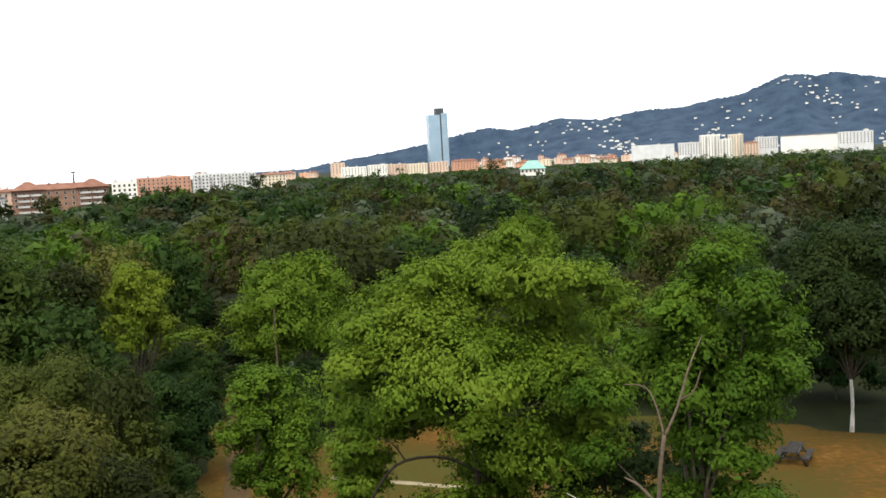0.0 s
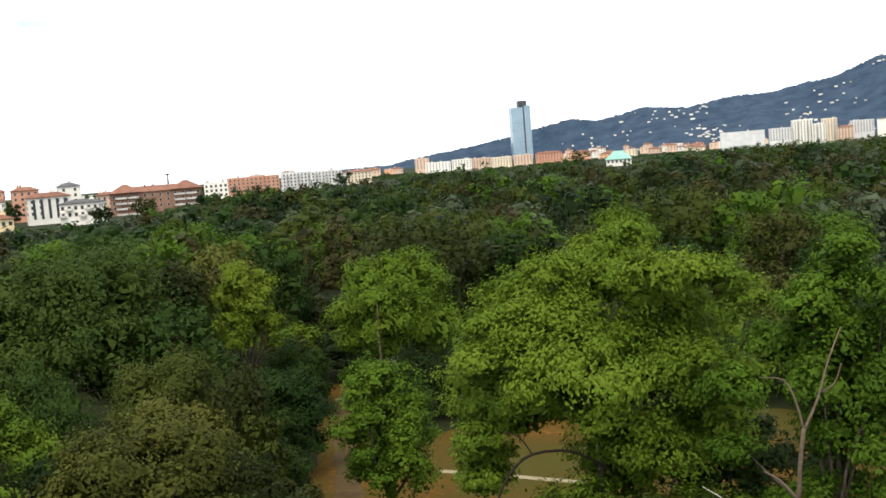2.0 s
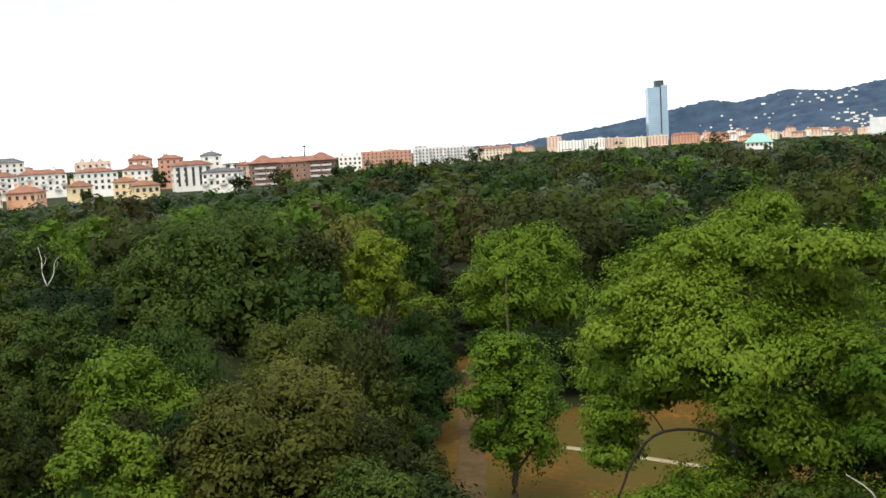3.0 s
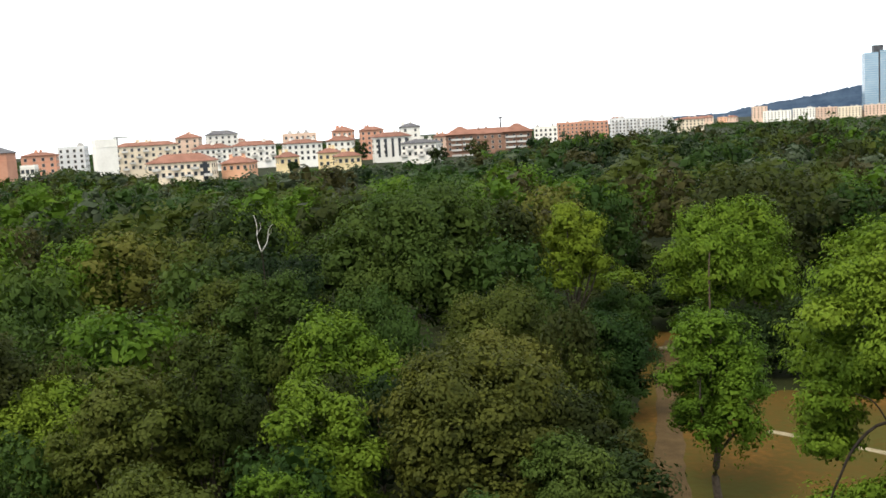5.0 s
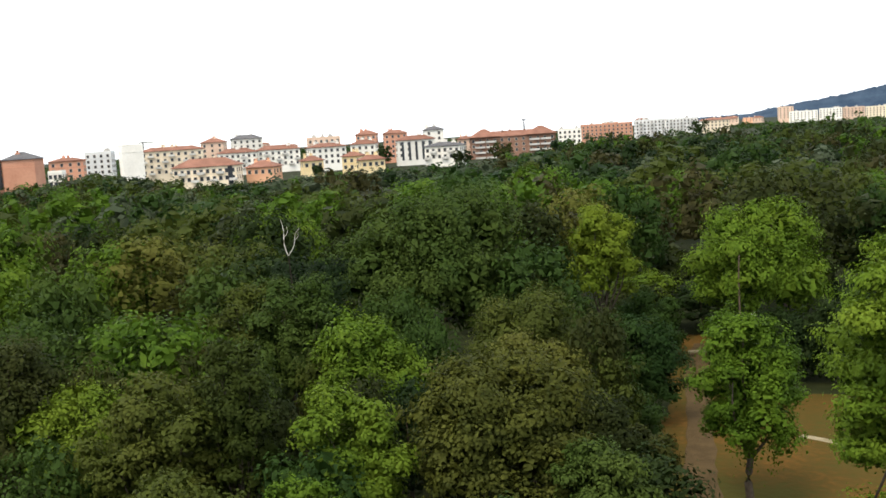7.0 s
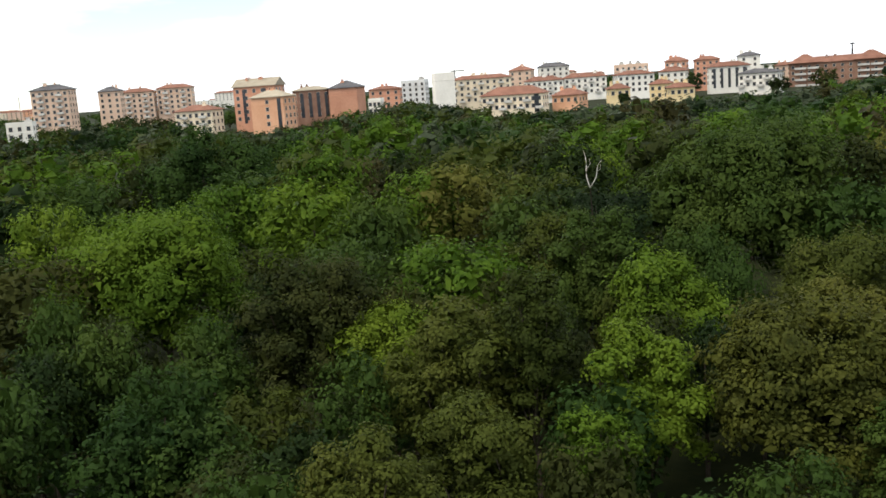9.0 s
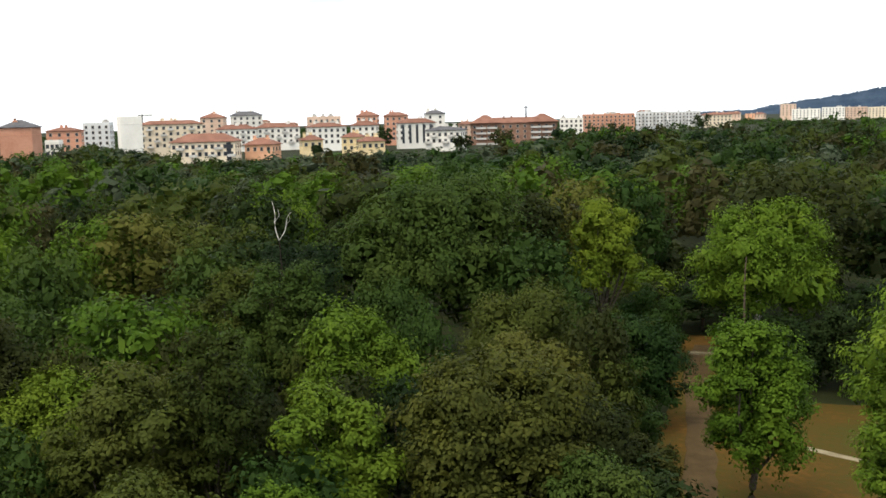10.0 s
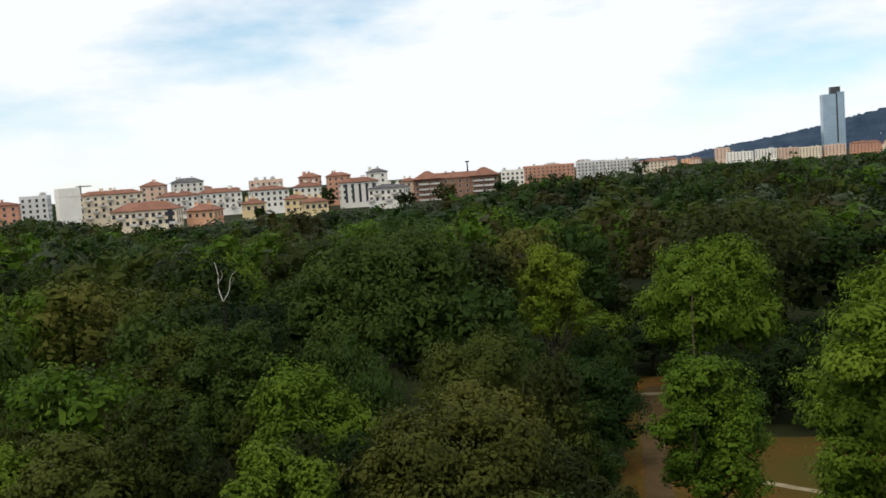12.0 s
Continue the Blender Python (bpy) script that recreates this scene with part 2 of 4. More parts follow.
def tube(bm, path, radii, sides=7):
    """A tapered, bent tube through the points."""
    if len(path) > 2:
        p, q, rr = [Vector(c) for c in path], [], []
        for i in range(len(p) - 1):
            a, b, c, e = p[max(i - 1, 0)], p[i], p[i + 1], p[min(i + 2, len(p) - 1)]
            for k in range(3):
                u = k / 3
                q.append(0.5 * ((2 * b) + (c - a) * u + (2 * a - 5 * b + 4 * c - e) * u * u + (3 * b - a - 3 * c + e) * u ** 3))
                rr.append(radii[i] + (radii[i + 1] - radii[i]) * u)
        path, radii = q + [p[-1]], rr + [radii[-1]]
    rings = []
    for i, (c, r) in enumerate(zip(path, radii)):
        c = Vector(c)
        along = (Vector(path[min(i + 1, len(path) - 1)]) - Vector(path[max(i - 1, 0)])).normalized()
        side = along.orthogonal().normalized() if abs(along.z) > 0.999 else along.cross(Vector((0, 0, 1))).normalized()
        other = along.cross(side)
        rings.append([bm.verts.new(c + (side * math.cos(a) + other * math.sin(a)) * r) for a in (math.tau * k / sides for k in range(sides))])
    for a, b in zip(rings, rings[1:]):
        for k in range(sides):
            bm.faces.new((a[k], a[(k + 1) % sides], b[(k + 1) % sides], b[k])).smooth = True
    bm.faces.new(rings[-1])
    bm.faces.new(rings[0][::-1])


def thing(name, x, y, z=0.0, turn=0.0):
    ob = new(name)
    ob.matrix_basis = pose(x, y, z, 0, 0, turn)
    ob.empty_display_size = 0.3
    return ob


def polar(az, d):
    return math.sin(radians(az)) * d, math.cos(radians(az)) * d


# ---- foliage ----


def cube_patches(n):
    """The 6 n n patches of a rounded cube, as corners on the unit sphere."""
    quads = []
    for axis in range(3):
        for sgn in (-1, 1):
            for i in range(n):
                for j in range(n):
                    q = []
                    for a, b in ((2 * (i + u) / n - 1, 2 * (j + v) / n - 1) for u, v in ((0, 0), (1, 0), (1, 1), (0, 1))):
                        p = [0, 0, 0]
                        p[axis], p[(axis + 1) % 3], p[(axis + 2) % 3] = sgn, a * sgn, b
                        q.append(np.array(p) / np.linalg.norm(p))
                    quads.append(q)
    return np.array(quads)


PATCHES, FINE_PATCHES = cube_patches(2), cube_patches(4)


def inner_mass(rng, lobes, core, thin):
    """Broad inner leaf masses behind the outer blades, one ragged shell a lobe."""
    n, shell = len(lobes), FINE_PATCHES if thin == 0 else PATCHES[::thin]
    m = len(shell)
    mid = shell.mean(1)[None, :, None]
    core = core * np.where(lobes[:, 3] > 1.3 * np.median(lobes[:, 3]), 0.62, 1.0)[:, None, None, None]
    depth = rng.uniform(0.50, 0.98, (n, m, 1, 1)) * core
    spread = rng.uniform(0.45, 0.75, (n, m, 1, 1)) * core * (0.72 if thin < 2 else 1.25)
    d = mid * depth + (shell[None] - mid) * spread + rng.normal(size=(n, m, 4, 3)) * 0.07
    quads = (lobes[:, None, None, :3] + d * lobes[:, None, None, 3:]).reshape(-1, 4, 3)
    out = (shell.mean(1)[None] / lobes[:, None, 3:] + rng.normal(size=(n, m, 3)) * 0.5 / lobes[:, None, 3:]).reshape(-1, 3)
    out = out / np.linalg.norm(out, axis=1, keepdims=True)
    return quads, out, out * 0.3, out, quads.mean(1)


def leaf_quads(rng, lobes, count, length, width, droop=0.25, clumps=16, loose=0.24, inner=0.10, heart=None, core=0.70, fluff=0.75, thin=1):
    """Leaf blades gathered in clumps over the lobes (cx, cy, cz, rx, ry, rz): their corners, and how the crown swells at each."""
    lobes = np.asarray(lobes, dtype=float)
    area = (lobes[:, 3] * lobes[:, 4] + lobes[:, 3] * lobes[:, 5] + lobes[:, 4] * lobes[:, 5])
    which = rng.choice(len(lobes), count, p=area / area.sum())
    c, r = lobes[which, :3], lobes[which, 3:]
    dirs = rng.normal(size=(len(lobes), clumps, 3))
    dirs[..., 2] = np.where(dirs[..., 2] < -0.3, -dirs[..., 2], dirs[..., 2])
    dirs /= np.linalg.norm(dirs, axis=2, keepdims=True)
    reach = rng.uniform(0.70, 1.12, (len(lobes), clumps)) + (rng.random((len(lobes), clumps)) < 0.14) * rng.uniform(0.15, 0.40, (len(lobes), clumps))
    pick = rng.integers(0, clumps, count)
    spray = rng.normal(size=(count, 3)) * loose
    axis = dirs[which, pick]
    spray -= 0.72 * (spray * axis).sum(1, keepdims=True) * axis
    d = dirs[which, pick] + spray
    inside = rng.random(count) < inner
    k = reach[which, pick] * np.where(inside, rng.uniform(0.35, 0.7, count), 0.62 + 0.42 * rng.random(count) ** 0.7)
    pos = c + d * r * k[:, None]
    out = d / r
    out /= np.linalg.norm(out, axis=1, keepdims=True) + 1e-6
    puff = spray / (np.linalg.norm(spray, axis=1, keepdims=True) + 1e-6)
    nrm = out * 0.9 + puff * 0.35 + np.array([0, 0, 0.4]) + rng.normal(size=(count, 3)) * 0.30
    nrm /= np.linalg.norm(nrm, axis=1, keepdims=True)
    ax = rng.normal(size=(count, 3)) + out * 0.5 - np.array([0, 0, droop * 1.6])
    ax -= (ax * nrm).sum(1, keepdims=True) * nrm
    ax /= np.linalg.norm(ax, axis=1, keepdims=True) + 1e-6
    side = np.cross(nrm, ax)
    s = rng.uniform(0.65, 1.35, (count, 1)) * np.where(inside, 1.7, 1.0)[:, None]
    L, W = length * s / 2, width * s / 2
    tip = np.array([0, 0, -droop]) * L
    quads = np.stack([pos - ax * L, pos - side * W + nrm * W * 0.25 - ax * L * 0.1, pos + ax * L + tip, pos + side * W + nrm * W * 0.25 - ax * L * 0.1], 1)
    quads, out, puff, nrm, pos = [np.concatenate(k) for k in zip((quads, out, puff, nrm, pos), inner_mass(rng, lobes, core, thin))]
    if heart is not None:
        dome = (pos - np.asarray(heart[:3])) / np.asarray(heart[3:])
        out = out * 0.8 + 0.8 * dome / (np.linalg.norm(dome, axis=1, keepdims=True) + 1e-6)
    swell = out + puff * fluff + nrm * 0.08 + np.array([0, 0, 0.6])
    return quads, swell / np.linalg.norm(swell, axis=1, keepdims=True)


def crown_lobes(rng, n, rx, z0, z1):
    """Bumps over a rounded crown of radius rx between the heights z0 and z1."""
    mid, half = z0 + (z1 - z0) * 0.42, (z1 - z0) * 0.55
    lean = rng.uniform(-0.18, 0.18, 2) * rx
    rows = [(0, 0, mid, rx * 0.62, rx * 0.62, half * 0.68)]
    for i in range(n):
        u = -0.38 + 1.35 * (i + 0.5) / n
        ring = math.sqrt(max(0.0, 1 - min(u, 0.99) ** 2)) ** 0.8
        a = i * 2.39996 + rng.uniform(-0.4, 0.4)
        k = rng.uniform(0.50, 0.82)
        size = rx * rng.uniform(0.26, 0.46)
        rows.append((math.cos(a) * ring * rx * k + lean[0] * u, math.sin(a) * ring * rx * k + lean[1] * u, mid + u * half * 0.80, size, size, min(size * rng.uniform(0.7, 0.95), half * 0.5)))
    return rows


def limbs(top, rng, foot, fork, ends, r, bark):
    foot, fork = Vector(foot), Vector(fork)
    mid = foot.lerp(fork, 0.5) + Vector((rng.uniform(-0.2, 0.2), rng.uniform(-0.2, 0.2), 0))
    bm = bmesh.new()
    tube(bm, [foot, mid, fork], [r * 1.25, r, r * 0.8], 8)
    part("trunk", bm, bark, top)
    for e in ends:
        e = Vector(e)
        bend = fork.lerp(e, 0.5) + Vector((rng.uniform(-0.4, 0.4), rng.uniform(-0.4, 0.4), rng.uniform(-0.1, 0.4)))
        bm = bmesh.new()
        tube(bm, [fork - Vector((0, 0, 0.1)), bend, e], [r * 0.5, r * 0.3, r * 0.08], 6)
        part("limb", bm, BARK, top)


def tree(name, label, x, y, lobes, leaves, leaf, size, seed, bark=None, trunk=None, droop=0.25, clumps=16, loose=0.24, category="tree", heart=None, core=0.80, fluff=0.65, thin=0):
    """One tree at (x, y): lobes are given about its foot. trunk: (fork height, radius)."""
    rng = np.random.default_rng(seed)
    top = thing(name, x, y)
    fork, r = trunk or (2.0, 0.16)
    ends = [(l[0] * 0.9, l[1] * 0.9, l[2] + l[5] * 0.3) for l in (lobes[::2] if len(lobes) < 30 else [k for k in lobes if k[2] > 9.5][::4])]
    limbs(top, rng, (0, 0, -0.05), (lobes[0][0] * 0.2, lobes[0][1] * 0.2, fork), ends, r, bark or BARK)
    link_mesh("crown", quads_mesh("crown", leaf_quads(rng, lobes, leaves, size[0], size[1], droop, clumps, loose, heart=heart, core=core, fluff=fluff, thin=thin), LEAF[leaf]), top)
    return tagged(top, label, category)

# ---- ground ----
bm = bmesh.new()
rings = [0, 8, 20, 40, 70, 120, 220, 420, 800, 1500, 2600, 4900]
hub, before = bm.verts.new((0, 0, 0)), None
for rad in rings[1:]:
    ring = [bm.verts.new((rad * math.cos(math.tau * k / 96), rad * math.sin(math.tau * k / 96), 0)) for k in range(96)]
    for k in range(96):
        if before is None:
            bm.faces.new((hub, ring[k], ring[(k + 1) % 96]))
        else:
            bm.faces.new((before[k], ring[k], ring[(k + 1) % 96], before[(k + 1) % 96]))
    before = ring
ground = part("ground", bm, SHADED_GROUND, None)
tagged(ground, "dark ground under trees, the wood's shade painted into its colour", "ground", kind="structure")


def strip(name, label, line, width, thick, material):
    """A path laid on the ground along a line, with uneven edges."""
    rng = random.Random(len(line) * 7 + int(width * 10))
    bm = bmesh.new()
    pts = []
    for (x0, y0), (x1, y1) in zip(line, line[1:]):
        pts += [(x0 + (x1 - x0) * k / 8, y0 + (y1 - y0) * k / 8) for k in range(8)]
    pts.append(line[-1])
    rows = []
    for i, (x, y) in enumerate(pts):
        a, b = pts[max(i - 1, 0)], pts[min(i + 1, len(pts) - 1)]
        t = Vector((b[0] - a[0], b[1] - a[1], 0)).normalized()
        s = Vector((-t.y, t.x, 0))
        wl_, wr_ = width / 2 * rng.uniform(0.85, 1.15), width / 2 * rng.uniform(0.85, 1.15)
        c = Vector((x, y, 0))
        rows.append([bm.verts.new(c + s * wl_), bm.verts.new(c + s * wl_ * 0.9 + Vector((0, 0, thick))), bm.verts.new(c - s * wr_ * 0.9 + Vector((0, 0, thick))), bm.verts.new(c - s * wr_)])
    for a, b in zip(rows, rows[1:]):
        for k in range(3):
            bm.faces.new((a[k + 1], a[k], b[k], b[k + 1]))
    return tagged(part(name, bm, material, None), label, "path", kind="structure")


bm = bmesh.new()
hub = bm.verts.new((5, 47, 0.006))
ring = []
for k in range(120):
    a = math.tau * k / 120
    swing = 1 + 0.16 * noise.noise((math.cos(a) * 3, math.sin(a) * 3, 4.2)) + 0.05 * noise.noise((math.cos(a) * 14, math.sin(a) * 14, 1.2))
    ring.append(bm.verts.new((5 + 20.5 * swing * math.cos(a), 47 + 13.0 * swing * math.sin(a), 0.006)))
for k in range(120):
    bm.faces.new((hub, ring[k], ring[(k + 1) % 120]))
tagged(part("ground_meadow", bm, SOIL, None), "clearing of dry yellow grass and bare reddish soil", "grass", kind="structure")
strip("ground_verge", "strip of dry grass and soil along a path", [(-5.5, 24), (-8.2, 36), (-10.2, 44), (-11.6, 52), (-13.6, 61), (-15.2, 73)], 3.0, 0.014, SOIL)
strip("path", "trodden brown gravel path through the park", [(-5.5, 24), (-8.2, 36), (-10.2, 44), (-11.6, 52), (-13.6, 61), (-14.6, 70)], 1.5, 0.03, GRAVEL)
strip("path_edge", "short pale stone edging across the path", [(-15.2, 67.2), (-12.6, 67.7)], 0.55, 0.12, KERB)
strip("path_cross", "narrow pale paved path across dry grass", [(-6.4, 50.2), (-2.3, 48.6), (1.5, 47.0)], 0.45, 0.03, KERB)

# ---- far hills ----
RIDGE = [(-12, 0), (-7.7, 1), (-6.2, 6), (-3.1, 13), (-0.6, 20), (0.9, 26), (2.8, 33), (4.3, 29), (5.8, 33), (6.9, 38), (9.3, 34), (11.9, 41), (13.7, 41),
         (15.3, 46), (17.1, 50), (19.2, 65), (20.3, 65), (21.0, 62), (21.9, 65), (23.4, 59), (25, 54), (32, 46), (42, 30), (50, 5)]


def ridge(az):
    for (a, u), (b, w) in zip(RIDGE, RIDGE[1:]):
        if a <= az <= b:
            return u + (w - u) * (az - a) / (b - a)
    return 0.0


def hill_height(az, d):
    start = 4080 - 700 * max(0.0, min(1.0, (az - 2) / 7))
    rise = max(0.0, min(1.0, (d - start) / (4400 - start)))
    rise = rise * rise * (3 - 2 * rise) if d < 4400 else 1.0 - (d - 4400) / 900
    folds = 0.80 + 0.32 * noise.noise((az * 0.42, d * 0.0011, 3.1)) if d < 4300 else 1.0
    peak = 16 + ridge(az) * 4.4
    z = peak * rise * (folds + (1 - folds) * max(0.0, (d - 4000) / 400) if d < 4400 else 1.0)
    return z + 7 * rise * noise.noise((az * 9, d * 0.02, 1.7)) + 4 * rise * noise.noise((az * 26, d * 0.05, 5.7))


bm = bmesh.new()
cols = [-12 + 0.1 * k for k in range(621)]
dist = [3350 + 46 * k for k in range(30)]
grid = [[bm.verts.new((*polar(a, d), hill_height(a, d) - 1.5)) for d in dist] for a in cols]
for a, b in zip(grid, grid[1:]):
    for k in range(len(dist) - 1):
        bm.faces.new((a[k], b[k], b[k + 1], a[k + 1])).smooth = True
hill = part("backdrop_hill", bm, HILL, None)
tagged(hill, "long wooded hill ridge, distance haze painted into its blue-green", "hill", kind="structure")

# ---- buildings ----


def gable_roof(bm, w, dep, z, rise, over=0.7, hip=0.0, thick=0.25):
    """A pitched roof slab over a w by dep box, its ridge along x; hip: how far the ridge ends draw in."""
    x, y = w / 2 + over, dep / 2 + over
    lo = [bm.verts.new(c) for c in ((-x, -y, z), (x, -y, z), (x, y, z), (-x, y, z))]
    up = [bm.verts.new(c) for c in ((-x, -y, z + thick), (x, -y, z + thick), (x, y, z + thick), (-x, y, z + thick))]
    r = [bm.verts.new((-x + hip, 0, z + thick + rise)), bm.verts.new((x - hip, 0, z + thick + rise))]
    bm.faces.new(lo[::-1])
    for k in range(4):
        bm.faces.new((lo[k], lo[(k + 1) % 4], up[(k + 1) % 4], up[k]))
    bm.faces.new((up[0], up[1], r[1], r[0]))
    bm.faces.new((up[2], up[3], r[0], r[1]))
    bm.faces.new((up[1], up[2], r[1]))
    bm.faces.new((up[3], up[0], r[0]))


def window_mesh(w, h):
    bm = bmesh.new()
    t = 0.14
    box(bm, -w / 2 - t, w / 2 + t, -0.10, 0.02, -h / 2 - t, h / 2 + t, 0)
    box(bm, -w / 2, w / 2, -0.13, -0.08, -h / 2, h / 2, 1)
    me = bpy.data.meshes.new("window")
    bm.to_mesh(me)
    bm.free()
    me.materials.append(SHUTTER)
    me.materials.append(PANE)
    return me


def balcony_mesh(w, deep=1.3):
    bm = bmesh.new()
    box(bm, -w / 2, w / 2, -deep, 0, -0.1, 0.1)
    box(bm, -w / 2, w / 2, -deep, -deep + 0.12, 0.1, 1.0)
    box(bm, -w / 2, -w / 2 + 0.1, -deep + 0.12, 0, 0.1, 1.0)
    box(bm, w / 2 - 0.1, w / 2, -deep + 0.12, 0, 0.1, 1.0)
    me = bpy.data.meshes.new("balcony")
    bm.to_mesh(me)
    bm.free()
    me.materials.append(CONCRETE)
    return me


WINDOW, TALL_WINDOW, BALCONY, WIDE_BALCONY = window_mesh(1.3, 1.6), window_mesh(1.5, 2.2), balcony_mesh(3.2), balcony_mesh(6.0)
ROOFS = {"tile": TILE, "slate": SLATE, "pale": PALE_ROOF, "flat": FLAT_ROOF}


def facade(top, w, y, z_top, bays, rows, balconies, flip, at_x=None, win=None):
    """Windows, and balconies where told, over one face of a building."""
    for r in range(rows):
        z = z_top - 1.9 - 3.1 * r
        if z < 3.0:
            break
        for b in range(bays):
            u = -w / 2 + w * (b + 0.5) / bays
            ob = link_mesh("window", win or WINDOW, top)
            if at_x is None:
                ob.matrix_basis = pose(u, y, z, 0, 0, 0)
            else:
                ob.matrix_basis = pose(at_x, u, z, 0, 0, 90 if at_x > 0 else -90)
            if balconies and (b + (r if balconies == 2 else 0)) % 3 == 1:
                bal = link_mesh("balcony", BALCONY, top)
                bal.matrix_basis = (pose(u, y, z - 1.15) if at_x is None else pose(at_x, u, z - 1.15, 0, 0, 90 if at_x > 0 else -90))


def square_ring(bm, x, y, t, z0, z1):
    """A closed upstand t thick round a rectangle of half sizes x and y."""
    loops = [[bm.verts.new((sx * a, sy * b, z)) for sx, sy in ((-1, -1), (1, -1), (1, 1), (-1, 1))] for a, b, z in ((x, y, z0), (x, y, z1), (x - t, y - t, z1), (x - t, y - t, z0))]
    for k in range(4):
        a, b = loops[k], loops[(k + 1) % 4]
        for i in range(4):
            bm.faces.new((a[i], a[(i + 1) % 4], b[(i + 1) % 4], b[i]))


def stack(bm, cx, cy, rows):
    """A square shaft through (half width, half depth, height) rows."""
    loops = [[bm.verts.new((cx + sx * a, cy + sy * b, z)) for sx, sy in ((-1, -1), (1, -1), (1, 1), (-1, 1))] for a, b, z in rows]
    for a, b in zip(loops, loops[1:]):
        for i in range(4):
            bm.faces.new((a[i], a[(i + 1) % 4], b[(i + 1) % 4], b[i]))
    bm.faces.new(loops[-1])
    bm.faces.new(loops[0][::-1])


def building(label, wall, roof, az, d, w, dep, eave, turn=0.0, bays=5, balconies=0, rise=2.2, hip=None, chimneys=2, rows=5, side_wall=None, name="apartment_building", base=0.0, blank=False):
    """A block whose front looks back along its azimuth, turned by some degrees."""
    x, y = polar(az, d)
    top = thing(name, x, y, base, -az + turn)
    eave = eave - base
    bm = bmesh.new()
    box(bm, -w / 2, w / 2, -dep / 2, dep / 2, 0, eave)
    part("wall", bm, WALL[wall], top)
    bm = bmesh.new()
    square_ring(bm, w / 2 + 0.12, dep / 2 + 0.12, 0.3, eave - 3.35, eave - 3.15)
    part("string_course", bm, WALL[wall], top)
    if roof == "flat":
        bm = bmesh.new()
        square_ring(bm, w / 2, dep / 2, 0.3, eave, eave + 0.8)
        part("parapet", bm, WALL[wall], top)
    elif hip == 0:
        pk = eave + rise - 0.1
        for sx in (-1, 1):
            bm = bmesh.new()
            xi, xo = sx * (w / 2 - 0.25), sx * (w / 2 - 0.05)
            a, b = [[bm.verts.new(c) for c in ((x_, -dep / 2, eave), (x_, dep / 2, eave), (x_, 0, pk))] for x_ in (xi, xo)]
            bm.faces.new(a[::-1])
            bm.faces.new(b)
            for k in range(3):
                bm.faces.new((a[k], a[(k + 1) % 3], b[(k + 1) % 3], b[k]))
            part("gable", bm, WALL[wall], top)
    bm = bmesh.new()
    if roof == "flat":
        box(bm, -w / 2 + 0.3, w / 2 - 0.3, -dep / 2 + 0.3, dep / 2 - 0.3, eave - 0.1, eave + 0.15)
    else:
        gable_roof(bm, w, dep, eave, rise, hip=min(w / 2, dep / 2) if hip is None else hip)
    part("roof", bm, ROOFS[roof], top)
    rng = random.Random(int(abs(az) * 100) + int(d))
    for k in range(chimneys):
        bm = bmesh.new()
        cx, cy = rng.uniform(-w * 0.35, w * 0.35), rng.uniform(-dep * 0.15, dep * 0.15)
        cz = eave + (0.1 if roof == "flat" else rise * 0.55)
        s = rng.uniform(0.5, 1.1) * (1.6 if roof == "flat" else 1)
        h = rng.uniform(1.3, 2.1)
        stack(bm, cx, cy, [(s, 0.5, cz), (s, 0.5, cz + h), (s * 0.5, 0.3, cz + h), (s * 0.5, 0.3, cz + 2.2), (s + 0.12, 0.62, cz + 2.2), (s + 0.12, 0.62, cz + 2.4)])
        part("chimney", bm, CONCRETE if roof == "flat" else WALL[wall], top)
    if not blank:
        facade(top, w, -dep / 2, eave, bays, rows, balconies, False)
        nb = max(2, int(dep / 3.6))
        if turn < -3:
            facade(top, dep, 0, eave, nb, rows, 0, False, at_x=w / 2)
        elif turn > 3:
            facade(top, dep, 0, eave, nb, rows, 0, False, at_x=-w / 2)
    return tagged(top, label, "building")


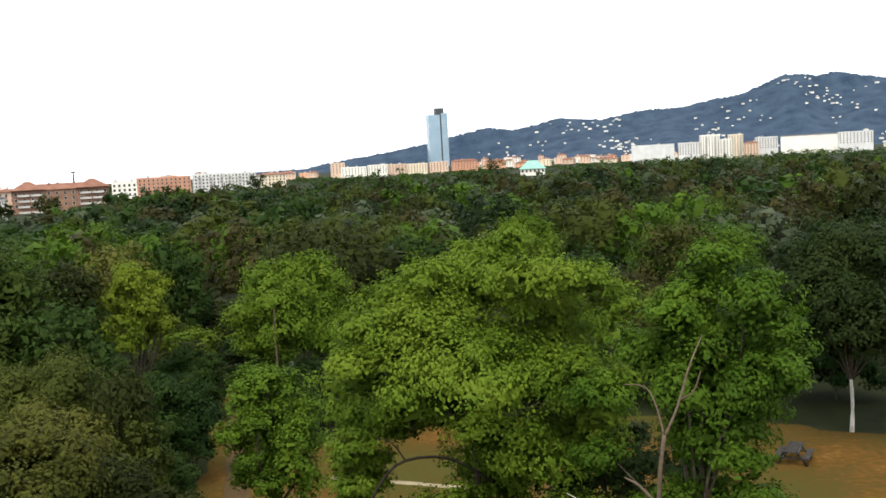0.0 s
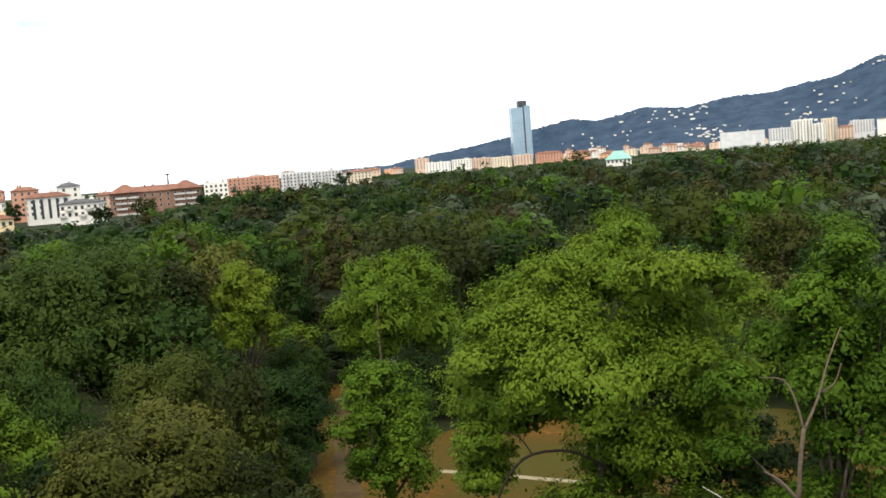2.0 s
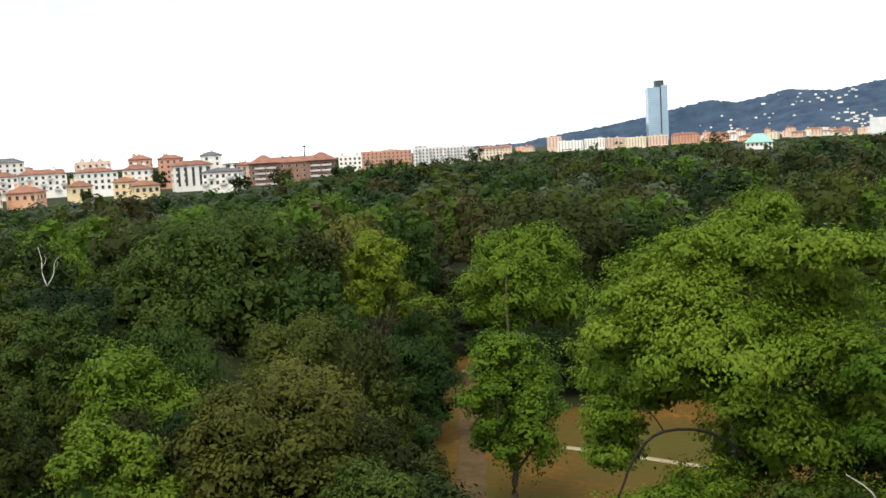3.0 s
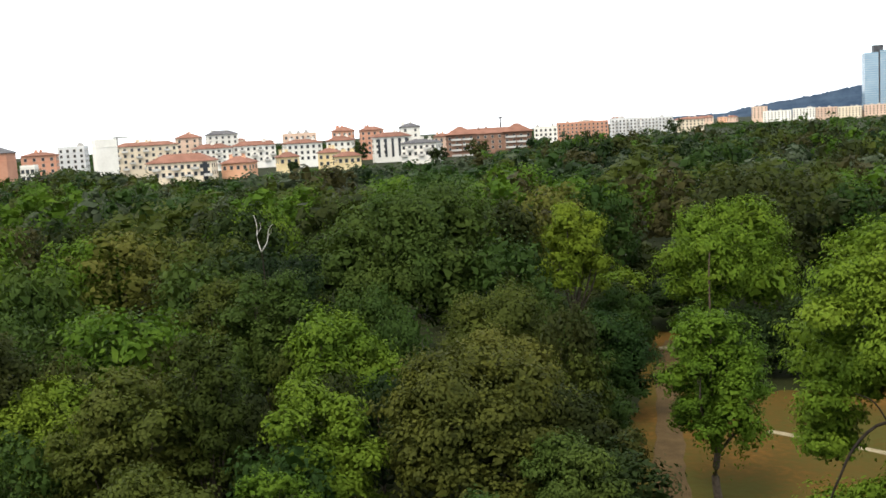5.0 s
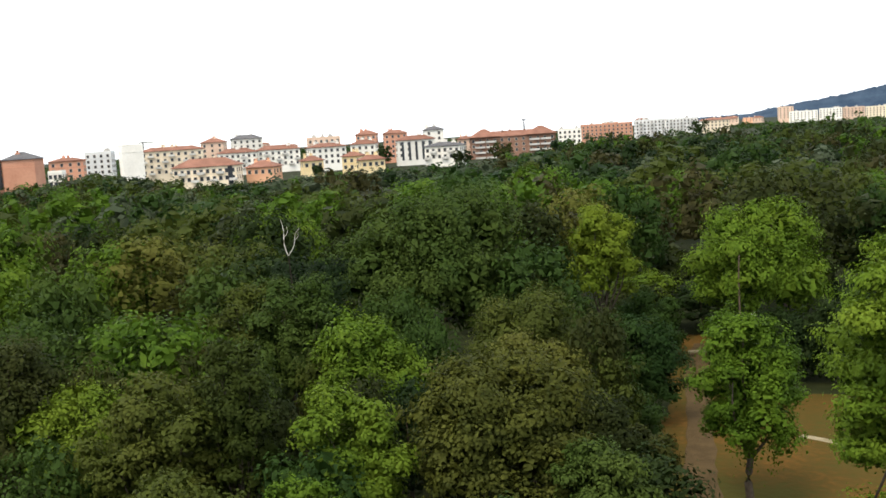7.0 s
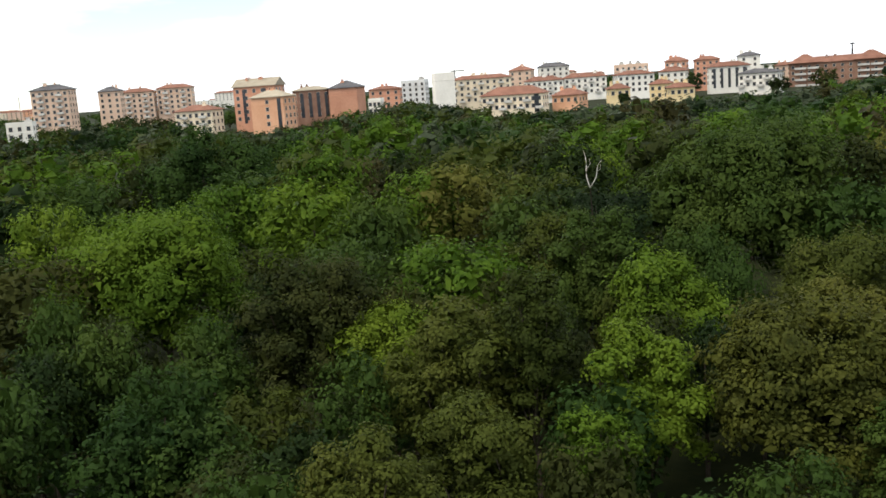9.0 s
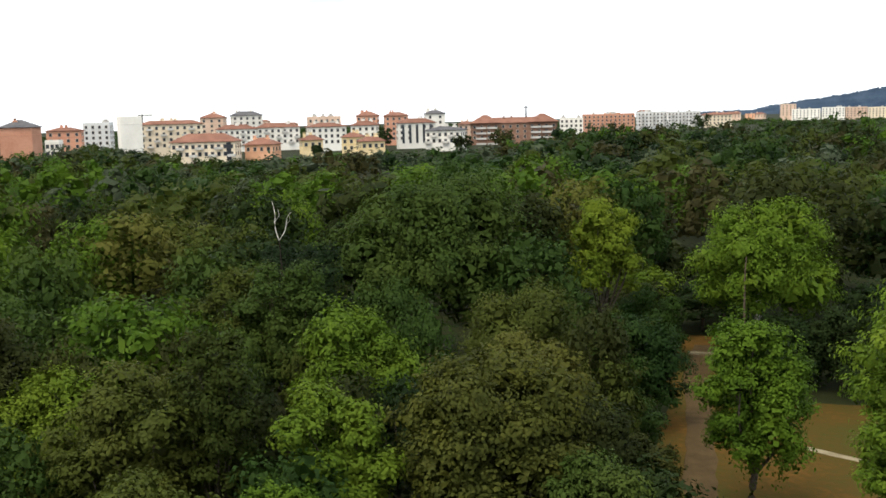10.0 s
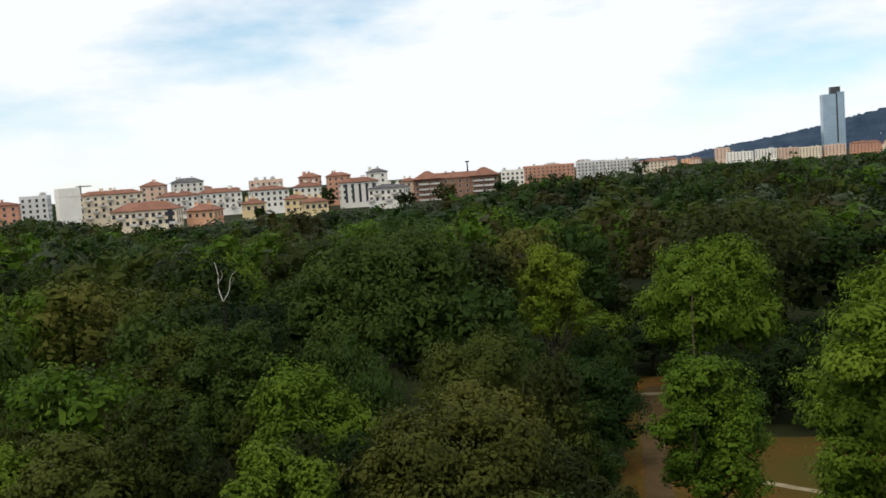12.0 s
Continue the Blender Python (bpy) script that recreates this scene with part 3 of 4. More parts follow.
GROUP = "apartment blocks beyond the park"
BLOCKS = [
    building("low white industrial building with flat roof among trees", "white", "flat", -65.3, 430, 10, 8, 11.8, -12, 3, chimneys=1, name="house"),
    building("pink-brown apartment block with balconies and hipped tile roof", "pink", "slate", -63.5, 560, 19, 14, 26.5, -18, 6, 1, 2.8, rows=6),
    building("small red apartment block with hipped tile roof", "pink", "slate", -60.6, 600, 12, 11, 24.5, -12, 3, 0, 2.6),
    building("long pale red apartment block with tile roof and balconies", "pink", "tile", -59.2, 640, 20, 12, 23.5, -10, 6, 1, 2.2),
    building("long pale red apartment block with tile roof and balconies", "pink", "tile", -57.2, 640, 21, 12, 24.6, -10, 6, 1, 2.2),
    building("small cream apartment house with pale hipped roof", "cream", "tile", -56.1, 450, 17, 12, 11.6, -25, 6, 1, 2.4, rows=5),
    building("tall orange-brown block with pale gabled roof", "red", "pale", -52.7, 475, 20, 14, 20.5, -20, 5, 0, 3.6, hip=0, chimneys=3),
    building("plain orange-brown tower block with pale pyramid roof", "orange", "pale", -52.0, 440, 15, 13, 15.2, -24, 1, 0, 3.0, chimneys=1),
    building("brown brick block with dark tall windows and flat pale roof", "brown", "pale", -49.8, 500, 17, 12, 17.0, 10, 4, 0, 1.8),
    building("red-orange gable-ended block with dark roof", "red", "slate", -47.8, 500, 14, 18, 17.0, -14, 1, 0, 3.4, hip=7, blank=True, chimneys=1),
    building("low red brick building behind trees", "red", "tile", -45.6, 560, 17, 12, 14.8, -8, 4, 0, 1.6),
    building("small white building with dark window bands", "white", "flat", -46.2, 470, 6, 7, 10.4, -14, 3, chimneys=0, name="house"),
    building("grey-white apartment block with flat roof", "grey", "flat", -43.9, 620, 15, 12, 18.3, -12, 4, chimneys=2),
    building("white blank-walled end of an apartment block", "white", "flat", -42.3, 540, 10.5, 14, 20.5, 8, 1, chimneys=0, blank=True),
    building("long cream apartment block with tile roof and balconies", "cream", "tile", -40.1, 565, 33, 12, 16.8, -4, 9, 2, 2.0, chimneys=4),
    building("orange gable-ended house rising behind the roofs", "pink", "tile", -37.8, 640, 14, 14, 20.2, -10, 3, 0, 3.0),
    building("white penthouse block with dark tiled roof", "white", "slate", -36.0, 680, 20, 12, 21.5, 6, 5, 0, 2.6, chimneys=3),
    building("long white apartment row with red tile roof", "white", "tile", -36.6, 600, 22, 12, 13.0, 6, 7, 1, 2.6),
    building("long white apartment row with red tile roof", "white", "tile", -34.3, 605, 25, 12, 13.4, 4, 7, 2, 2.6),
    building("broad cream apartment block with many balconies and red roof", "cream", "tile", -38.3, 440, 27, 13, 8.8, -14, 10, 2, 3.4, rows=5),
    building("small orange apartment house with hipped tile roof", "orange", "tile", -35.2, 450, 12.5, 11, 6.8, -22, 4, 0, 2.8, rows=5),
    building("yellow house with red hipped roof", "yellow", "tile", -32.5, 470, 9.5, 9, 7.7, 10, 3, 0, 2.2, name="house"),
    building("white apartment block with red roof", "white", "tile", -31.6, 560, 20, 12, 13.2, 14, 6, 0, 2.0, chimneys=3),
    building("pale apartment block with roof terrace", "pink", "flat", -31.7, 620, 20, 10, 18.5, 4, 6, 1, chimneys=3),
    building("small yellow villa with hipped tile roof", "yellow", "tile", -30.1, 480, 9.5, 8, 8.4, -14, 3, 0, 2.0, name="house"),
    building("small pale yellow villa with hipped tile roof", "yellow", "tile", -29.1, 460, 11, 8, 6.6, 12, 4, 0, 2.0, name="house"),
    building("white apartment house with red tile roof", "white", "tile", -29.4, 560, 14, 11, 13.4, -10, 4, 0, 2.6),
    building("red-walled upper block with tile roofs", "red", "tile", -29.2, 640, 13, 11, 19.0, -8, 4, 0, 2.6),
    building("red-walled upper block with tile roofs", "red", "tile", -27.6, 645, 15, 11, 18.6, 4, 4, 0, 2.2),
    building("white block with tall dark window strips and red roof", "white", "tile", -26.5, 560, 21, 12, 14.0, 6, 5, 0, 2.4, chimneys=3),
    building("white lookout block with overhanging tile roof", "white", "slate", -25.4, 600, 12, 10, 19.0, 4, 2, 0, 2.0),
    building("white apartment block with dark roof and balconies", "white", "slate", -24.8, 500, 18, 12, 10.2, -16, 6, 2, 1.8, rows=5),
    building("pale house with tile roof", "pink", "tile", -23.6, 640, 10, 10, 12.0, 0, 3, 0, 2.0, name="house"),
    building("white low apartment block with flat roof", "white", "flat", -17.6, 700, 16, 12, 13.8, 0, 5, 0),
    building("long orange-red apartment block with flat roof", "red", "flat", -15.5, 900, 45, 12, 15.7, 6, 12, 0, chimneys=4),
    building("grey-white apartment slab with flat roof", "grey", "flat", -13.1, 950, 27, 12, 16.7, 8, 8, 1, chimneys=3),
    building("grey-white apartment slab with flat roof", "grey", "flat", -11.3, 1000, 30, 12, 16.3, -6, 9, 1, chimneys=3),
    building("cream apartment block with low roof", "cream", "tile", -9.5, 1050, 26, 12, 12.6, 4, 7, 0, 2.0),
    building("tall orange block among the far roofs", "pink", "flat", -5.8, 1500, 20, 14, 22.9, 8, 4, 0),
    building("white terraced apartment slab", "white", "flat", -4.9, 1500, 38, 12, 15.5, 4, 8, 0, chimneys=4),
    building("white terraced apartment slab", "white", "flat", -3.5, 1500, 30, 12, 17.0, -4, 7, 0, chimneys=3),
    building("orange and cream apartment slab with flat roof", "pink", "flat", -2.4, 1500, 28, 12, 16.4, 10, 6, 0, chimneys=2),
    building("cream apartment slab with flat roof", "cream", "flat", -1.2, 1500, 30, 12, 15.6, -8, 7, 0, chimneys=2),
    building("orange apartment slab with flat roof", "pink", "flat", 0.0, 1500, 28, 12, 16.4, 8, 6, 0, chimneys=2),
    building("red apartment slab with tile roof", "red", "tile", 1.5, 1600, 42, 12, 16.5, 0, 9, 0, 2.5),
    building("long white warehouse-like slab building", "grey", "flat", 12.2, 1400, 57, 14, 24.0, 4, 14, 0, chimneys=1, blank=True),
    building("white slab building with flat roof", "grey", "flat", 14.2, 1400, 29, 14, 24.4, 6, 8, 0, chimneys=1),
    building("white apartment tower with balconies", "white", "flat", 15.3, 1400, 24, 14, 33.0, 14, 6, 1, chimneys=3, rows=9),
    building("white apartment tower with balconies", "white", "flat", 16.1, 1400, 17, 14, 26.5, 14, 4, 1, chimneys=2, rows=8),
    building("cream stepped apartment tower", "cream", "flat", 16.7, 1450, 19, 14, 32.5, -8, 5, 1, chimneys=2, rows=9),
    building("pale apartment block with tile roof", "pink", "tile", 17.5, 1480, 20, 12, 20.0, 0, 5, 0),
    building("white slab building with flat roof", "grey", "flat", 18.3, 1500, 30, 14, 27.0, 8, 8, 0, chimneys=2),
    building("long white slab building with dark roof edge", "white", "slate", 20.5, 1500, 76, 14, 27.2, 2, 20, 0, 1.2, chimneys=0, blank=True),
    building("grey-white slab building with flat roof", "grey", "flat", 22.8, 1500, 45, 14, 28.0, 8, 10, 0, chimneys=1),
]
for ob in BLOCKS:
    tagged(ob, group=GROUP)

def slots(label, count, w, dep, z0, z1, wide, at=0.0):
    """Dark upright panels on a block's front: tall windows, and recess shade painted in."""
    top = next(o for o in BLOCKS if o["label"] == label)
    for k in range(count):
        bm = bmesh.new()
        x = at if count == 1 else -w / 2 + w * (k + 0.5) / count
        box(bm, x - wide / 2, x + wide / 2, -dep / 2 - 0.18, -dep / 2 + 0.05, z0, z1)
        part("stair_glazing", bm, PANE, top, "dark upright strip on a facade")


slots("white block with tall dark window strips and red roof", 5, 19, 12, 3.0, 13.2, 1.3)
slots("broad cream apartment block with many balconies and red roof", 1, 27, 13, 1.0, 8.6, 2.0, 11.0)
slots("brown brick block with dark tall windows and flat pale roof", 4, 16, 12, 4.0, 15.5, 1.6)
slots("plain orange-brown tower block with pale pyramid roof", 1, 15, 13, 2.0, 14.6, 1.6, 5.4)
slots("tall orange-brown block with pale gabled roof", 2, 20, 14, 4.0, 19.5, 1.4)

# the long balconied block with two hipped roofs and a mast
bal = building("long red block with stacked balconies, hipped tile roofs and mast", "brown", "tile", -20.9, 600, 51, 14, 12.4, 2, 12, 0, 3.2, chimneys=2, rows=4)
for sx in (-1, 1):
    bm = bmesh.new()
    gable_roof(bm, 17, 16, 12.7, 4.6, hip=8)
    part("roof", bm, TILE, bal).location = (sx * 17.0, -0.5, 0)
for r in range(4):
    for sx in (-19.5, -12.8, 12.8, 19.5):
        link_mesh("balcony", WIDE_BALCONY, bal).matrix_basis = pose(sx, -7, 12.4 - 3.0 - 3.1 * r)
bm = bmesh.new()
tube(bm, [(0, 0, 0), (0, 0, 6.5)], [0.5, 0.35], 6)
box(bm, -1.2, 1.2, -0.3, 0.3, 5.6, 6.4)
part("mast", bm, DARK_METAL, bal).location = (7.5, 0, 15.5)

# hazy rows of far houses between the park and the hills
rng = random.Random(11)
for k in range(128):
    az = rng.uniform(-70, -12) if k < 26 else rng.uniform(-11, -4.5) if k < 46 else rng.uniform(1.5, 12.5) if k < 104 else rng.uniform(12, 27)
    d = rng.uniform(1650, 2300)
    wall = rng.choice(["pink", "cream", "white", "orange", "pink", "white"])
    roof = rng.choice(["tile", "tile", "flat"])
    wide, eave = (rng.uniform(10, 26), rng.uniform(5, 13)) if k >= 26 else (rng.uniform(22, 44), rng.uniform(13, 20))
    if rng.random() < 0.12:
        eave += 7
    ob = building({"pink": "pale red", "cream": "cream", "white": "white", "orange": "orange"}[wall] + " far apartment block with " + ("red tile roof" if roof == "tile" else "flat roof"),
                  wall, roof, az, d, wide, 13, eave, rng.uniform(-25, 25), max(2, int(wide / 6)), 0, 3.0, chimneys=1, rows=4)
    tagged(ob, group="far blocks on the skyline")

# pavilion with a green pitched roof
px_, py_ = polar(5.4, 900)
hall = thing("pavilion", px_, py_, 0, -5.4)
bm = bmesh.new()
box(bm, -11, 11, -8, 8, 0, 6.0)
part("wall", bm, WALL["white"], hall)
bm = bmesh.new()
gable_roof(bm, 23, 17, 6.0, 7.2, hip=8.5)
part("roof", bm, COPPER, hall, "pale green copper roof")
for k in range(6):
    link_mesh("window", TALL_WINDOW, hall).matrix_basis = pose(-9 + 3.6 * k, -8, 4.2)
tagged(hall, "white hall with a pale green hipped roof", "building")

# glass tower
tx, ty = polar(0.07, 4000)
tower = thing("glass_tower", tx, ty, 0, 14)
for name, x0, x1, zt in (("facade", -42, 5, 206), ("facade", 11, 36, 212)):
    bm = bmesh.new()
    box(bm, x0, x1, -22, 22, 0, zt)
    ob = part(name, bm, GLASS_BLUE, tower)
    for z in range(6, zt, 8):
        bm = bmesh.new()
        box(bm, x0 - 0.4, x1 + 0.4, -22.4, 22.4, z, z + 0.9)
        part("floor_band", bm, CONCRETE, ob)
bm = bmesh.new()
box(bm, 5, 11, -18, 18, 0, 208)
part("recess", bm, DARK_METAL, tower, "dark vertical slot between two glass facades")
bm = bmesh.new()
box(bm, -10, 24, -14, 14, 206, 232)
part("cap", bm, DARK_METAL, tower, "dark boxed plant room on the roof")
tagged(tower, "tall pale blue glass office tower with dark cap", "tower")

# chimney stack, thin mast and crane on the skyline
for az, d, h, r, label, cat in ((-66.25, 1800, 68, 2.6, "tall pale industrial chimney stack", "chimney"), (-65.2, 1800, 42, 0.8, "thin grey mast on the skyline", "mast")):
    cx, cy = polar(az, d)
    st = thing("smokestack" if r > 1 else "mast", cx, cy)
    bm = bmesh.new()
    tube(bm, [(0, 0, 0), (0, 0, h * 0.5), (0, 0, h)], [r, r * 0.85, r * 0.7], 12)
    part("shaft", bm, CONCRETE, st)
    bm = bmesh.new()
    tube(bm, [(0, 0, h * 0.93), (0, 0, h * 0.97)], [r * 0.85, r * 0.85], 12)
    part("collar", bm, DARK_METAL, st)
    tagged(st, label, cat)
cx, cy = polar(-41.6, 640)
crane = thing("crane", cx, cy, 0, 30)
bm = bmesh.new()
tube(bm, [(0, 0, 0), (0, 0, 23.5)], [0.6, 0.6], 4)
part("tower_mast", bm, DARK_METAL, crane)
bm = bmesh.new()
box(bm, -2.5, 6.5, -0.3, 0.3, 22.6, 23.2)
part("jib", bm, DARK_METAL, crane)
tagged(crane, "grey construction crane above the roofs", "crane")

# villas on the hill side
rng = random.Random(5)
house_body, house_roof = bmesh.new(), bmesh.new()
box(house_body, -9, 9, -6, 6, -4, 8)
gable_roof(house_roof, 18, 12, 8, 4, hip=4)
bodies = []
for key in ("white", "grey", "white"):
    me = bpy.data.meshes.new("wall")
    house_body.to_mesh(me)
    me.materials.append(WALL[key])
    bodies.append(me)
roof_me = bpy.data.meshes.new("roof")
house_roof.to_mesh(roof_me)
roof_me.materials.append(PALE_ROOF)
centres = [(rng.uniform(3.0, 27), 3500 + 760 * rng.random() ** 1.5) for k in range(44)]
for k in range(230):
    ca, cd = rng.choice(centres)
    az, d = ca + rng.gauss(0, 0.7), cd + rng.gauss(0, 70)
    h = thing("villa", *polar(az, d), hill_height(az, d) + 1.0, -az + rng.uniform(-25, 25))
    s = rng.uniform(0.22, 0.48)
    h.scale = (s * rng.uniform(0.9, 2.2), s, s)
    link_mesh("wall", rng.choice(bodies), h)
    link_mesh("roof", roof_me, h)
    tagged(h, "small white villa on the wooded hillside", "house", "villas on the hill")


# ---- trees near the camera ----


def lobes_at(x, y, rows, deep=0.0, seed=1, flat=0.75):
    """rows: (x, height, radius) about a foot at (x, y); deep spreads them in depth."""
    r = random.Random(seed)
    return [(a - x, r.uniform(-deep, deep), z, s, s, s * flat) for a, z, s in rows]


# the broad bright robinia
tree("robinia", "broad bright green robinia with feathery layered foliage", 0.6, 26.3, lobes_at(0.6, 26.3, [
    (0.3, 10.6, 2.5), (-1.4, 9.4, 1.7), (2.4, 10.0, 1.9), (2.2, 7.6, 1.7),
    (-2.5, 7.3, 0.9), (-0.2, 6.9, 1.3), (-2.2, 6.2, 1.1), (1.0, 6.6, 1.3), (2.2, 6.3, 1.2), (3.4, 6.4, 1.1), (0.5, 5.6, 1.2), (1.8, 5.2, 1.2), (3.0, 5.2, 1.2), (3.9, 8.9, 1.1), (4.2, 7.9, 1.0), (0.9, 9.0, 1.4), (1.0, 7.9, 1.5), (3.6, 7.4, 1.3), (1.4, 7.2, 1.2), (2.8, 7.2, 1.1), (3.4, 8.5, 1.0), (3.0, 10.6, 1.0), (-1.3, 11.9, 1.1), (-2.5, 10.6, 0.8), (-2.2, 11.8, 0.85), (-2.5, 11.0, 0.8), (-1.8, 12.3, 0.8), (-2.7, 8.0, 0.9), (-2.8, 7.0, 0.8), (-3.0, 9.0, 0.85), (-2.2, 8.7, 0.9), (-1.5, 8.4, 0.8), (-2.4, 7.4, 0.8), (-1.2, 12.5, 0.9), (-0.4, 13.0, 0.9), (1.0, 13.2, 1.0), (1.9, 13.7, 0.75), (2.8, 12.9, 1.0), (3.8, 12.7, 0.9), (4.4, 12.0, 0.9), (4.3, 11.0, 1.0), (4.5, 10.0, 0.9),
    (0.9, 12.4, 1.5), (-0.7, 11.9, 1.4), (2.2, 12.0, 1.4), (-1.9, 11.1, 1.3), (0.5, 11.1, 1.6), (2.7, 11.2, 1.5), (3.0, 11.9, 0.9), (-2.7, 9.9, 1.2), (-0.9, 10.3, 1.3),
    (1.2, 9.8, 1.5), (3.1, 9.8, 1.3), (-2.6, 8.5, 0.9), (-2.4, 7.8, 0.9), (1.8, 8.3, 1.3), (3.0, 8.3, 1.2), (0.4, 12.9, 0.8), (0.6, 8.6, 0.9), (-1.9, 9.0, 1.0), (-1.0, 9.0, 0.9), (-2.6, 8.7, 0.9), (-0.2, 9.0, 1.0), (-2.4, 9.4, 0.9), (-2.6, 7.6, 0.7), (2.9, 6.6, 1.1), (0.9, 7.2, 1.1), (1.5, 13.3, 0.9), (1.9, 12.9, 1.0), (1.1, 12.9, 0.9)], 1.9, 3, 0.64),
    115000, "robinia", (0.108, 0.066), 21, trunk=(8.6, 0.12), droop=0.3, clumps=36, loose=0.14, fluff=0.75, heart=(0, 0, 9.0, 3.8, 3.0, 4.2))
arch = thing("fallen_limb", -2.4, 23.6)
bm = bmesh.new()
tube(bm, [(3.4, 1.6, 7.6), (2.3, 0.8, 8.55), (1.2, 0.3, 8.72), (0.6, 0.1, 8.3), (0.2, 0, 7.5), (-0.1, 0, 6.2), (0.3, 0.2, 3.0), (0.6, 0.3, 0)], [0.03, 0.035, 0.038, 0.036, 0.03, 0.022, 0.022, 0.026], 7)
part("stem", bm, DARK_BARK, arch)
bm = bmesh.new()
tube(bm, [(1.2, 0.3, 8.7), (0.9, 0.2, 9.2), (0.5, 0.1, 9.4)], [0.022, 0.018, 0.01], 5)
part("twig", bm, DARK_BARK, arch)
tagged(arch, "dark bare bent limb arching beneath the robinia", "tree")

# the thin forked tree in front of it
rt = tree("forked_tree", "slender forked tree with thin open foliage", 5.4, 21.6, lobes_at(5.4, 21.6, [
    (5.6, 10.8, 1.7), (6.0, 9.4, 1.4),    (5.3, 12.2, 0.8), (4.5, 11.5, 0.8), (6.1, 11.9, 0.9), (5.3, 11.4, 1.0), (7.0, 11.2, 0.9), (6.2, 10.4, 1.0), (7.0, 10.0, 0.8), (3.3, 10.6, 0.8), (5.6, 9.2, 0.9), (6.3, 9.1, 0.7), (3.2, 9.2, 0.7), (4.6, 8.0, 0.9),
    (5.9, 13.5, 0.7), (5.5, 12.8, 0.8), (6.5, 12.8, 0.8), (7.1, 12.1, 0.8), (4.9, 12.4, 0.7), (7.4, 11.4, 0.8), (7.5, 10.6, 0.7), (6.6, 8.2, 0.8), (5.6, 8.2, 0.8)], 0.9, 5, 0.75),
    48000, "robinia", (0.10, 0.06), 22, trunk=(7.5, 0.1), droop=0.25, clumps=30, loose=0.15, fluff=0.75, heart=(0, 0, 10, 2.4, 1.8, 3))
for nm, line, rad in (
        ("stem", [(-1.4, -2.0, 0), (-1.35, -2.05, 6), (-1.3, -2.1, 9.0), (-1.15, -2.1, 10.3)], [0.085, 0.065, 0.048, 0.042]),
        ("limb", [(-1.15, -2.1, 10.25), (-1.25, -2.0, 10.8), (-1.45, -1.9, 11.25), (-1.9, -1.8, 11.3)], [0.026, 0.022, 0.017, 0.008]),
        ("limb", [(-1.15, -2.1, 10.25), (-0.85, -2.1, 10.9), (-0.6, -2.0, 11.6), (-0.2, -1.6, 12.2)], [0.032, 0.026, 0.02, 0.009]),
        ("limb", [(-0.8, -2.1, 11.0), (-0.55, -2.2, 11.2), (-0.4, -2.2, 11.6)], [0.025, 0.018, 0.01]),
        ("limb", [(-1.3, -2.1, 8.8), (-1.7, -2.2, 9.3), (-2.0, -2.2, 9.5)], [0.045, 0.03, 0.012]),
        ("limb", [(-2.3, -1.2, 7.9), (-2.6, -1.4, 8.6), (-3.1, -1.5, 9.0)], [0.020, 0.015, 0.008])):
    bm = bmesh.new()
    tube(bm, line, rad, 7)
    part(nm, bm, PALE_BARK if line[0][0] < -2 else TAN_BARK, rt)

